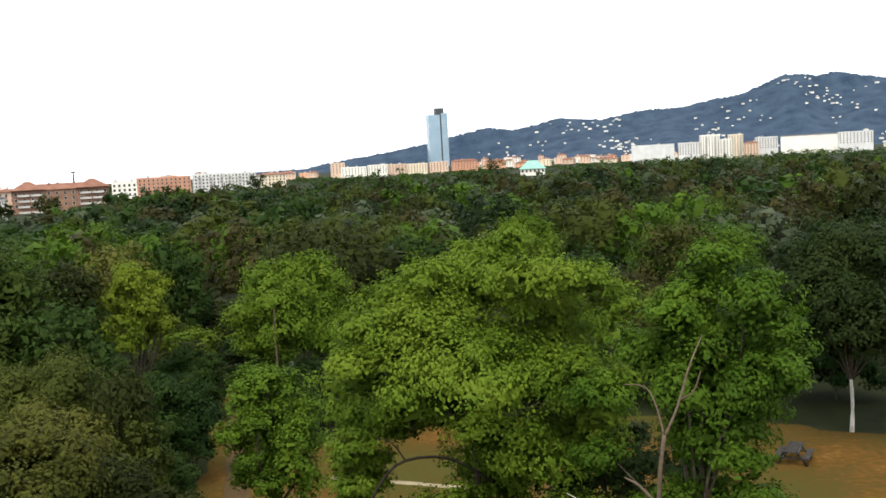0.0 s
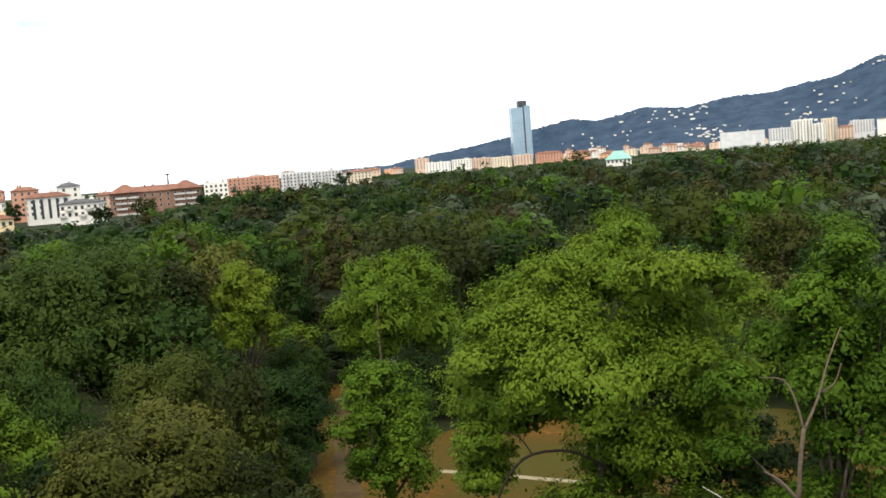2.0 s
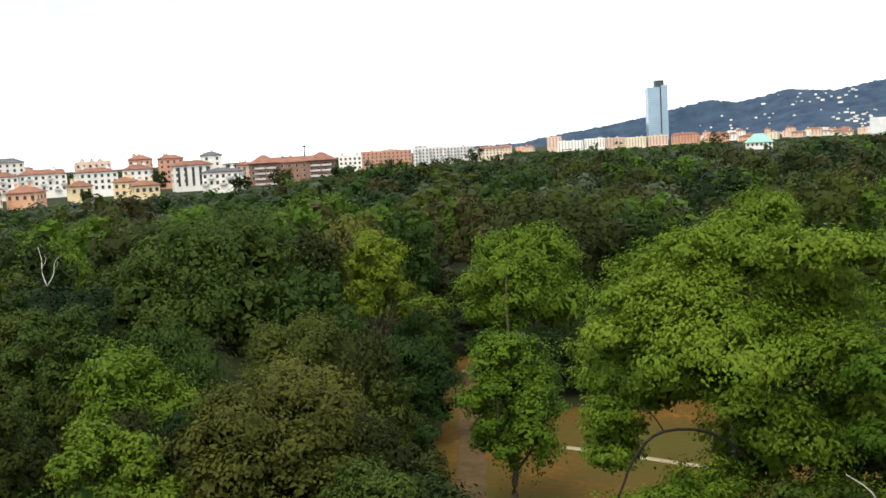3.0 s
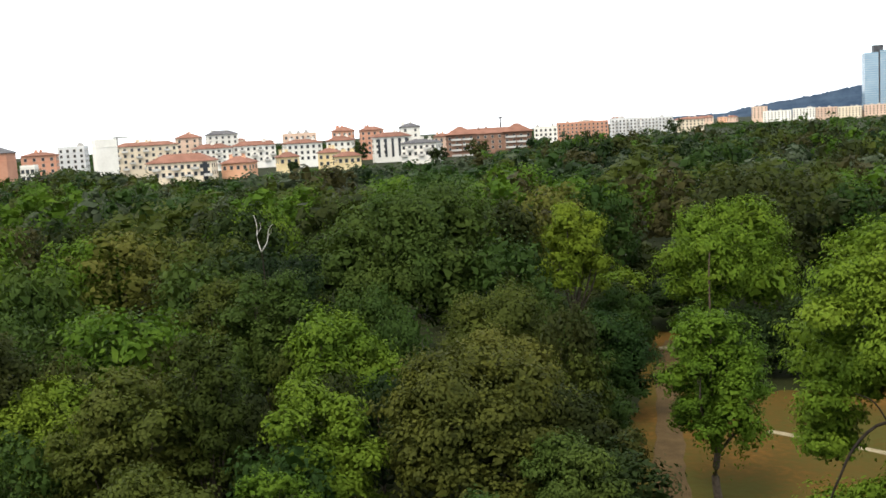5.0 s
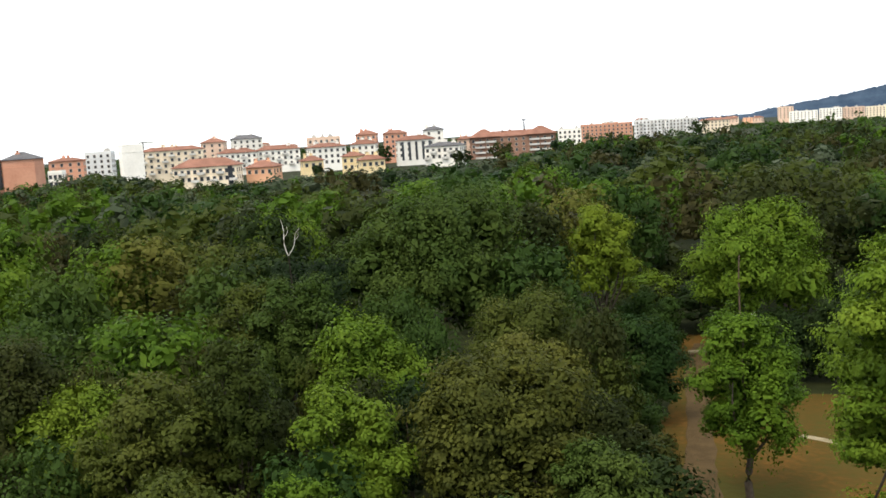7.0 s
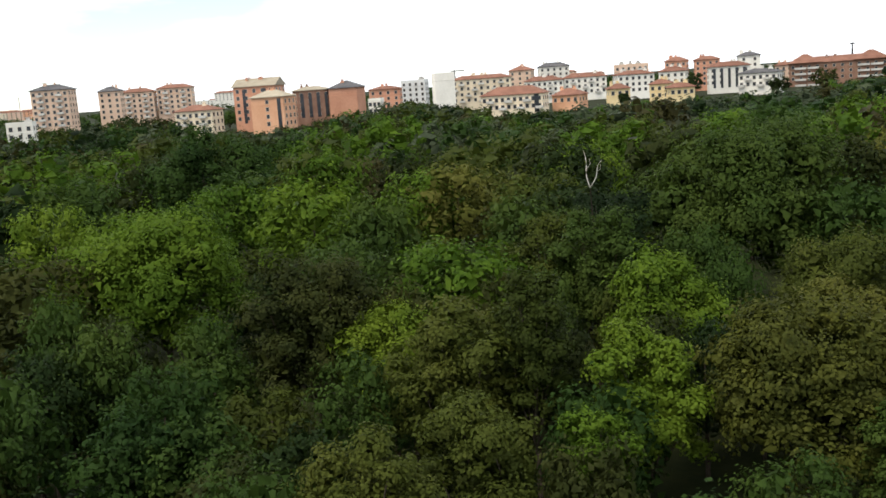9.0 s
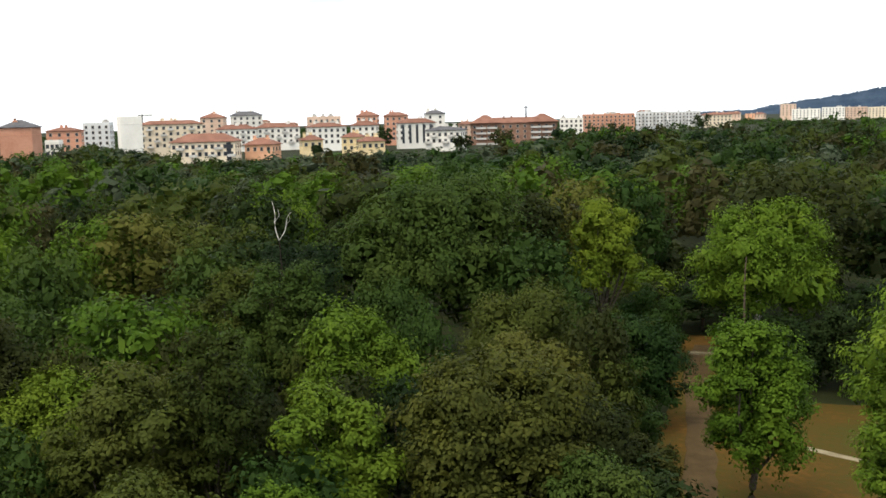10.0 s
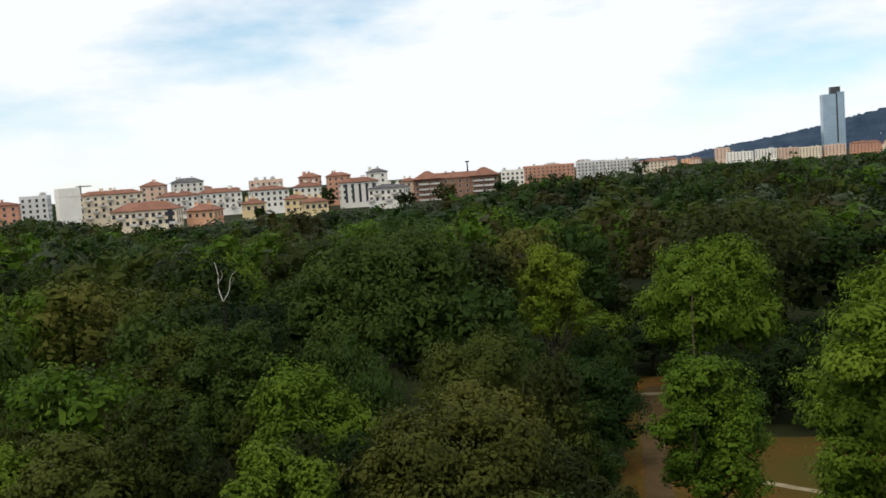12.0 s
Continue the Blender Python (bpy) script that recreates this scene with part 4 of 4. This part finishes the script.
HERO = [
    # name, label, x, y, crown radius, foot of crown, top, lobes, leaves, material, leaf size, seed, trunk
    ("young_tree", "young green tree below the robinia", -0.9, 23.6, 1.5, 5.2, 7.8, 9, 3600, "fresh", (0.32, 0.12), 31, (4, 0.08)),
    ("tree", "tall narrow tree with rounded green crown beside the path", -7.4, 40.2, 2.15, 0.9, 8.8, 20, 8500, "robinia", (0.36, 0.18), 32, (2.2, 0.16)),
    ("tree", "bright green open-crowned tree with pale trunk", -10.6, 66.2, 4.6, 0.8, 11.2, 20, 9000, "robinia", (0.46, 0.24), 33, (6, 0.22)),
    ("tree", "dense dark brownish green rounded tree", -14.2, 30.8, 3.5, 1.6, 8.6, 22, 12000, "russet", (0.36, 0.24), 34, (2, 0.2)),
    ("tree", "mid green bushy tree with lighter shoots", -18.8, 28.0, 2.3, 1.5, 8.1, 14, 6500, "fresh", (0.34, 0.22), 35, (2, 0.15)),
    ("tree", "light green rounded tree among darker ones", -23.0, 37.0, 2.7, 1.5, 9.0, 14, 6000, "fresh", (0.42, 0.22), 36, (2, 0.16)),
    ("tree", "olive green rounded tree with fine foliage", -18.8, 44.8, 3.9, 1.0, 8.5, 18, 9000, "olive", (0.34, 0.16), 37, (2, 0.18)),
    ("tree", "dark green low tree beside the path", -15.3, 50.4, 3.3, 0.1, 6.2, 16, 7000, "mid", (0.40, 0.22), 38, (1.5, 0.15)),
    ("tree", "green tree with one pointed leading shoot", -22.4, 26.7, 1.5, 2.5, 10.4, 14, 4500, "olive", (0.34, 0.18), 39, (3, 0.12)),
    ("tree", "dark green rounded tree with olive tips", -25.0, 26.0, 2.8, 1.5, 8.8, 14, 6500, "olive", (0.38, 0.22), 40, (2, 0.15)),
    ("tree", "tall broad dome-shaped green tree", -29.5, 56.4, 6.2, 2.5, 12.6, 26, 11500, "mid", (0.55, 0.30), 41, (3, 0.3)),
    ("tree", "yellow-green tree standing above its neighbours", -19.4, 61.4, 2.5, 3.0, 11.6, 14, 5000, "yellow", (0.46, 0.24), 42, (3, 0.18)),
    ("tree", "yellowing tree with dense leaf clusters", -20.8, 21.8, 2.2, 1.5, 7.1, 12, 6000, "olive", (0.32, 0.2), 43, (2, 0.14)),
    ("tree", "green rounded tree with lit yellowish top", -31.3, 28.4, 2.8, 1.2, 7.3, 16, 7000, "fresh", (0.34, 0.2), 44, (2, 0.15)),
    ("tree", "dark rounded tree with olive outer leaves", -34.8, 27.2, 3.4, 1.5, 9.4, 18, 8000, "dark", (0.40, 0.22), 45, (2, 0.18)),
    ("tree", "large soft green tree with broad crown", -49.5, 28.8, 5.4, 1.5, 10.6, 24, 11500, "fresh", (0.42, 0.24), 46, (2.5, 0.26)),
    ("tree", "tall dark green tree with broad crown", -80.9, 53.9, 6.0, 2.0, 13.3, 22, 6000, "mid", (0.65, 0.36), 47, (3, 0.3)),
    ("tree", "yellowish green tree with clustered leaves", -20.6, 16.9, 1.9, 2.0, 7.2, 11, 5000, "olive", (0.30, 0.18), 48, (2, 0.12)),
    ("tree", "fresh green young tree with upright shoots", -17.9, 23.8, 1.4, 2.0, 6.6, 10, 4200, "fresh", (0.30, 0.16), 49, (2, 0.1)),
    ("tree", "dense dark green tree over pale trunk", 22.0, 53.4, 5.2, 1.7, 12.0, 22, 10000, "deep", (0.50, 0.26), 50, (3.0, 0.11)),
    ("tree", "yellow-green tree top rising behind the robinia", 6.8, 90, 4.2, 2.0, 11.4, 16, 5000, "yellow", (0.60, 0.30), 51, (3, 0.2)),
    ("tree", "broad green tree behind the forked tree", 21.5, 84, 6.2, 2.0, 9.2, 20, 7000, "fresh", (0.60, 0.32), 52, (3, 0.25)),
    ("tree", "brownish flowering tree with speckled crown", 13.4, 73, 4.2, 1.5, 7.4, 16, 6500, "brown", (0.42, 0.22), 53, (2, 0.2)),
    ("tree", "dark green rounded bushy tree", -12.2, 35.2, 2.0, 1.0, 6.4, 12, 5500, "dark", (0.36, 0.22), 54, (1.5, 0.12)),
    ("tree", "olive green bushy tree at the wood's edge", -16.4, 39.0, 2.8, 1.0, 7.6, 14, 6000, "olive", (0.36, 0.20), 55, (2, 0.14)),
    ("tree", "dark green tree before the white snag", -29.2, 40.9, 2.8, 1.0, 10.3, 14, 5500, "mid", (0.40, 0.22), 57, (2, 0.14)),
    ("tree", "olive tree with thin brownish crown", -32.4, 41.8, 2.7, 1.0, 9.6, 14, 5000, "olive", (0.40, 0.22), 58, (2, 0.14)),
    ("tree", "dark green tree behind the white snag", -32.0, 46.0, 3.2, 1.0, 10.6, 14, 5500, "deep", (0.42, 0.22), 59, (2, 0.14)),
    ("tree", "green tree filling the space under the robinia", 2.4, 23.6, 2.2, 1.5, 8.2, 14, 6500, "mid", (0.34, 0.2), 60, (2, 0.12)),
    ("tree", "deep green tree behind the forked trunk", 4.9, 27.2, 2.3, 1.5, 9.4, 14, 6500, "deep", (0.36, 0.2), 61, (2, 0.12)),
    ("bush", "dark green bush below the forked tree", 8.6, 27.5, 2.0, -0.2, 5.6, 12, 5500, "deep", (0.34, 0.2), 65, (0.6, 0.06)),
    ("bush", "dull green undergrowth below the forked tree", 10.6, 32.0, 2.0, -0.2, 4.4, 12, 5000, "dark", (0.34, 0.2), 66, (0.6, 0.06)),
    ("bush", "mid green undergrowth behind the path", -17.2, 64.5, 2.8, -0.2, 5.2, 12, 4500, "mid", (0.36, 0.2), 67, (0.6, 0.06)),
    ("bush", "dark undergrowth below the bright tree", -8.4, 61.0, 2.8, -0.2, 4.4, 12, 4500, "deep", (0.36, 0.2), 68, (0.6, 0.06)),
    ("bush", "low mid green bush beside the path", -13.4, 44.0, 1.6, -0.2, 4.2, 12, 4500, "mid", (0.34, 0.2), 62, (0.6, 0.06)),
    ("bush", "dark green bush beside the path", -11.2, 37.4, 1.7, -0.2, 4.4, 12, 4500, "dark", (0.34, 0.2), 63, (0.6, 0.06)),
    ("bush", "olive green bush beside the path", -17.2, 57.0, 2.3, -0.2, 5.0, 12, 4500, "olive", (0.36, 0.2), 64, (0.6, 0.06)),
    ("bush", "dark green bush at the far edge of the clearing", 18.6, 62.5, 2.8, -0.2, 4.6, 12, 4000, "deep", (0.40, 0.22), 69, (0.6, 0.06)),
    ("bush", "mid green bush at the far edge of the clearing", 24.0, 60.5, 3.0, -0.2, 5.0, 12, 4000, "mid", (0.40, 0.22), 70, (0.6, 0.06)),
    ("bush", "dark green bush at the far edge of the clearing", 13.2, 63.5, 2.8, -0.2, 4.4, 12, 4000, "mid", (0.40, 0.22), 71, (0.6, 0.06)),
    ("bush", "deep green bush at the far edge of the clearing", -5.4, 61.0, 2.6, -0.2, 5.2, 12, 4000, "deep", (0.40, 0.22), 72, (0.6, 0.06)),
    ("bush", "dull green bush at the far edge of the clearing", -1.2, 62.4, 2.9, -0.2, 5.0, 12, 4000, "dark", (0.40, 0.22), 73, (0.6, 0.06)),
    ("bush", "deep green bush at the far edge of the clearing", 3.6, 64.0, 2.8, -0.2, 4.8, 12, 4000, "deep", (0.40, 0.22), 74, (0.6, 0.06)),
    ("bush", "mid green bush at the far edge of the clearing", 8.4, 64.2, 2.8, -0.2, 4.8, 12, 4000, "mid", (0.40, 0.22), 75, (0.6, 0.06)),
    ("tree", "bright green leafy sapling beside the path", -10.6, 29.5, 1.9, 1.5, 6.2, 11, 5000, "mid", (0.32, 0.18), 56, (2, 0.1)),
]
for nm, label, x, y, rad, z0, z1, nl, leaves, leaf, size, seed, tk in HERO:
    r = np.random.default_rng(seed)
    lob = crown_lobes(r, nl + 4, rad, z0, z1)
    tree(nm, label, x, y, lob, int(leaves * 2.25), leaf, (size[0] * 0.41, size[1] * 0.47), seed, PALE_BARK if "pale trunk" in label else None, tk, droop=0.1, clumps=20, loose=0.20, category="bush" if nm == "bush" else "tree",
         heart=(0, 0, z0 + (z1 - z0) * 0.35, rad, rad, (z1 - z0) * 0.6))

stems = [o for o in scene.objects if o.type == "EMPTY" and o.get("label") == "bright green open-crowned tree with pale trunk"]
bm = bmesh.new()
tube(bm, [(-0.2, -4.4, 0), (-0.25, -4.5, 4), (-0.2, -4.8, 6.4), (-0.15, -4.7, 7.5)], [0.08, 0.065, 0.05, 0.03], 7)
part("stem", bm, TAN_BARK, stems[0], "pale bare stem before the crown")

# a dead white snag
snag = thing("snag", -30.7, 43.0, 0.0)
for nm, line, rad in (
        ("stem", [(0, 0, 0), (0.1, 0, 6), (0.0, 0, 9.4), (-0.05, 0, 10.2)], [0.10, 0.07, 0.035, 0.028]),
        ("limb", [(-0.05, 0, 10.15), (-0.25, 0, 10.8), (-0.22, 0, 11.5), (-0.36, 0, 12.1)], [0.03, 0.024, 0.018, 0.008]),
        ("limb", [(-0.05, 0, 10.15), (0.35, 0, 10.7), (0.48, 0, 11.3), (0.75, 0, 11.6)], [0.028, 0.022, 0.016, 0.008]),
        ("limb", [(-0.24, 0, 11.1), (-0.05, 0.1, 11.4), (-0.1, 0.1, 11.7)], [0.014, 0.011, 0.005]),
        ("limb", [(0.42, 0, 11.0), (0.68, -0.1, 11.15), (0.72, -0.1, 11.4)], [0.014, 0.010, 0.005])):
    bm = bmesh.new()
    tube(bm, line, rad, 6)
    part(nm, bm, DARK_BARK if nm == "stem" else PALE_BARK, snag)
tagged(snag, "bare white dead forked branch above the canopy", "tree")

# ---- the wood ----
# slope, from the eye, of the line where the wood ends against the town
EDGE = [(-90, -0.018), (-66, -0.021), (-63, -0.013), (-58, -0.014), (-56, -0.031), (-52, -0.0355), (-49, -0.027), (-45, -0.017), (-42, -0.023), (-39.5, -0.034), (-36, -0.035), (-33, -0.033), (-30, -0.031),
        (-28, -0.031), (-24, -0.032), (-20, -0.024), (-17.5, -0.0125), (-15, -0.0098), (-8, -0.0102), (4, -0.0112), (4.6, -0.0125), (4.8, -0.020), (6.0, -0.020), (6.2, -0.0125), (7, -0.0112), (14, -0.0085), (60, -0.0085)]


def tallest(x, y):
    """How high a tree may stand at (x, y) below that line."""
    az, d = math.degrees(math.atan2(x, y)), math.hypot(x, y)
    for (a, u), (b, w) in zip(EDGE, EDGE[1:]):
        if a <= az <= b:
            return 16 + d * (u + (w - u) * (az - a) / (b - a))
    return 9.0


KEEP = [(h[2], h[3], h[4] * 0.75) for h in HERO] + [(0.8, 26.3, 3.6), (5.4, 21.6, 3.0), (-9.0, 57.0, 2.4)]


def clear(x, y):
    """The open ground round the path and the picnic place."""
    if (x - 5) ** 2 / 19.5 ** 2 + (y - 47) ** 2 / 12.0 ** 2 < 1 and x < 20.5:
        return True
    along = -8.2 - (y - 36) * 0.175
    return 20 < y < 69 and -1.5 < x - along < 2.0


def free(x, y, gap):
    return not clear(x, y) and all((x - a) ** 2 + (y - b) ** 2 > (c + gap) ** 2 for a, b, c in KEEP)


def wood_kind(seed, n, leaves, size, leaf, label, slim=1.0):
    """A unit tree, one metre in crown radius and 2.3 m high."""
    r = np.random.default_rng(seed)
    lob = crown_lobes(r, n, slim, 0.25, 2.3)
    me = quads_mesh("crown", leaf_quads(r, lob, leaves, size, size * 0.6, 0.1, 14, 0.21, heart=(0, 0, 1.0, 1, 1, 1.3), core=0.76, fluff=0.5), LEAF[leaf])
    bm = bmesh.new()
    tube(bm, [(0, 0, -0.01), (0.02, 0, 0.7), (0, 0.01, 1.6)], [0.045, 0.035, 0.012], 6)
    tk = bpy.data.meshes.new("trunk")
    bm.to_mesh(tk)
    bm.free()
    tk.materials.append(BARK)
    return tk, me, label


TONES = [("mid", "green park tree with a full leafy crown"), ("dark", "dark green park tree with a dense crown"), ("deep", "deep green park tree with rounded crown"), ("olive", "olive green park tree with soft crown"), ("fresh", "lighter green park tree with leafy crown"), ("mid", "mixed green park tree with uneven crown"), ("dark", "dull brownish green park tree"), ("brown", "brownish park tree with thin crown")]
CLOSE = [wood_kind(100 + k, 22, 2700, 0.072, t, lab) for k, (t, lab) in enumerate(TONES)]
rng = random.Random(77)
weights = [5, 1.5, 1.5, 4, 4, 4, 1.2, 0.6]


# Leaf odds leaning to darker kinds, so shade is put in as leaf colour.
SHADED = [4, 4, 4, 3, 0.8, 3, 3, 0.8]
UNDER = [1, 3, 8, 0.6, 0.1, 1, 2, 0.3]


def plant(kinds, x, y, rad, high, odds=None):
    tk, cr, label = rng.choices(kinds, odds or weights)[0]
    t = thing("tree", x, y, 0, rng.uniform(0, 360))
    t.scale = (rad, rad * rng.uniform(0.9, 1.1), high / 2.3)
    link_mesh("trunk", tk, t)
    link_mesh("crown", cr, t)
    tagged(t, label, "tree", "trees of the park wood")


def scatter(d0, d1, a0, a1, step, jitter=0.42):
    d = d0
    while d < d1:
        da = math.degrees(step / d)
        a = a0 + rng.uniform(0, da)
        while a < a1:
            yield polar(a + rng.uniform(-jitter, jitter) * da, d + rng.uniform(-jitter, jitter) * step)
            a += da
        d += step * 0.9


for x, y in scatter(25, 46, -74, -12, 3.8):
    d = math.hypot(x, y)
    if free(x, y, 0.7):
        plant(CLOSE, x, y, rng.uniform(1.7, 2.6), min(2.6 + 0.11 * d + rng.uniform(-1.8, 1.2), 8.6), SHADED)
for x, y in scatter(46, 88, -74, 29, 7.0):
    d = math.hypot(x, y)
    if free(x, y, 1.8):
        swing = noise.noise((x * 0.055, y * 0.055, 2.0)) * 2.2
        if rng.random() < 0.5:
            high = 8.2 + (d - 46) * 0.075 + swing + rng.uniform(-0.8, 1.2)
            plant(CLOSE, x, y, high * rng.uniform(0.33, 0.50), high)
        else:
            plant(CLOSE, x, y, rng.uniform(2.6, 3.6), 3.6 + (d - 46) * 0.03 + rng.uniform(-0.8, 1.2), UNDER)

# the wood beyond, more trees than one could count
nr = np.random.default_rng(9)
KINDS = ["mid", "dark", "deep", "olive", "silver", "fresh", "brown"]


def wood(name, label, d0, d1, step, low, high, r0, r1, leaves, size, lobes, mixed):
    """Tall crowns over a lower understorey, its shade put in as darker leaf kinds."""
    sets, slots = [], []
    for x, y in scatter(d0, d1, -74, 29, step):
        tall = rng.random() < 0.48
        if tall:
            top = rng.uniform(low, high) + noise.noise((x * 0.04, y * 0.04, 5.0)) * 1.8
            rad, n = rng.uniform(r0, r1), leaves
            odds = mixed
        else:
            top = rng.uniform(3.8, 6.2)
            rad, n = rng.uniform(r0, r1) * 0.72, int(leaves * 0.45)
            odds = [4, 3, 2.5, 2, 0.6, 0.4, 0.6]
        top = min(top, tallest(x, y) * (0.95 if 4.2 < math.degrees(math.atan2(x, y)) < 6.6 else rng.choice((0.72, 0.82, 0.9, 1.0, 1.08, 1.2))))
        if top < 3.5 or not free(x, y, 2):
            continue
        base = top * rng.uniform(0.0, 0.2)
        lob = [(x + a, y + b, c, e, f, g) for a, b, c, e, f, g in crown_lobes(nr, lobes, rad, base, top)]
        sets.append(leaf_quads(nr, lob, n, size, size * 0.62, 0.1, 10, 0.22, 0.0, heart=(x, y, top * 0.45, rad, rad, top * 0.55), core=0.88, fluff=0.35, thin=2))
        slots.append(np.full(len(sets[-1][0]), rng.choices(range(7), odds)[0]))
    both = np.concatenate([s[0] for s in sets]), np.concatenate([s[1] for s in sets])
    ob = new(name, quads_mesh(name, both, *[LEAF[k] for k in KINDS], slots=np.concatenate(slots)))
    tagged(ob, label, "wood", kind="stuff")


# Silver leaves in these mixes also paint in the greyness of distance haze.
wood("wood", "closed canopy of mixed green park trees", 88, 175, 9.0, 8.8, 12.8, 4.4, 6.6, 950, 0.45, 12, [4, 2, 1.5, 4, 2, 3.5, 1.5])
wood("far_wood", "far canopy of mixed green trees before the town", 172, 560, 13.2, 8.6, 13.2, 5.6, 8.8, 110, 1.1, 5, [3.5, 2.5, 2, 4, 2.8, 1.8, 2])

# dark trees standing among the town's edge
for label, az, d, rad, z0, z1, leaf in (
        ("dark pointed evergreen beside a yellow house", -32.2, 440, 2.8, 0.5, 6.5, "deep"), ("dark tall evergreen among white blocks", -28.3, 530, 4.6, 0.5, 13.5, "deep"),
        ("dark round tree before the balconied block", -21.6, 470, 6.0, 0.5, 11.3, "dark"), ("dark round tree beside white houses", -23.9, 480, 5.0, 0.5, 8.0, "dark"),
        ("large dark tree rising at the wood's edge", -15.2, 262, 7.5, 1, 12.4, "deep"), ("large dark tree rising at the wood's edge", -13.0, 262, 7.0, 1, 12.2, "dark"),
        ("dark green tree between apartment blocks", -44.6, 500, 7.0, 0.5, 8.0, "mid"), ("dark green tree between apartment blocks", -54.5, 520, 7.5, 0.5, 9.5, "mid"), ("dark green tree between apartment blocks", -60.0, 520, 8.0, 0.5, 11.0, "deep"),
        ("dark round tree on the skyline", -10.4, 800, 9.0, 0.5, 15.0, "deep"), ("dark round tree on the skyline", 3.3, 1100, 14.0, 0.5, 17.5, "deep")):
    r = np.random.default_rng(int(abs(az) * 10) + int(d))
    x, y = polar(az, d)
    tree("tree", label, x, y, crown_lobes(r, 10, rad, z0, z1), 500, leaf, (1.3, 0.8), int(abs(az) * 10), trunk=(1.5, 0.3), droop=0.1, heart=(0, 0, z1 * 0.45, rad, rad, z1 * 0.55), core=0.7, thin=1)

# low trees between the houses of the town
LOTS = [(math.degrees(math.atan2(b.location.x, b.location.y)), math.hypot(b.location.x, b.location.y)) for b in BLOCKS + [bal, hall]]
sets = []


def town_tree(x, y, top, rad, size):
    az, d = math.degrees(math.atan2(x, y)), math.hypot(x, y)
    if any(abs(az - a) < 1.7 and d < e + 14 and e < 1100 for a, e in LOTS):
        return
    lob = [(x + a, y + b, c, e, f, g) for a, b, c, e, f, g in crown_lobes(nr, 3, rad, 0, top)]
    sets.append(leaf_quads(nr, lob, 36, size, size * 0.65, 0.1, 9, 0.24, 0.0, heart=(x, y, top * 0.4, rad, rad, top * 0.6), core=0.86, fluff=0.4, thin=4))


for x, y in scatter(465, 1500, -84, -15, 44):
    town_tree(x, y, rng.uniform(5.5, 8.5) + (math.hypot(x, y) - 430) * 0.003, rng.uniform(9, 16), 2.4)
for x, y in scatter(570, 1600, -16, 36, 58):
    town_tree(x, y, max(3.0, tallest(x, y) * rng.choice((0.8, 0.95, 1.05)) + (0 if 4.2 < math.degrees(math.atan2(x, y)) < 6.6 else rng.choice((-1, 0, 0, 1, 2.5, 4.5)))), rng.uniform(12, 22), 2.6)
both = np.concatenate([k[0] for k in sets]), np.concatenate([k[1] for k in sets])
tagged(new("town_trees", quads_mesh("town_trees", both, LEAF["mid"])), "low green trees between houses of the town", "wood", kind="stuff")

# ---- picnic place ----
px_, py_ = 17.2, 48.9
table = thing("picnic_table", px_, py_, 0, 62)
for k in range(5):
    bm = bmesh.new()
    box(bm, -0.95, 0.95, -0.37 + 0.15 * k, -0.24 + 0.15 * k, 0.70, 0.75)
    part("plank", bm, TIMBER, table)
for sy in (-1, 1):
    bm = bmesh.new()
    box(bm, -0.95, 0.95, sy * 0.70 - 0.14, sy * 0.70 + 0.14, 0.40, 0.45)
    part("bench", bm, TIMBER, table)
for sx in (-0.7, 0.7):
    for sy in (-1, 1):
        bm = bmesh.new()
        tube(bm, [(sx, sy * 0.72, 0), (sx, sy * 0.22, 0.70)], [0.06, 0.06], 4)
        part("leg", bm, TIMBER, table)
    bm = bmesh.new()
    box(bm, sx - 0.04, sx + 0.04, -0.75, 0.75, 0.33, 0.40)
    part("brace", bm, TIMBER, table)
tagged(table, "dark weathered wooden picnic table with two benches", "table")
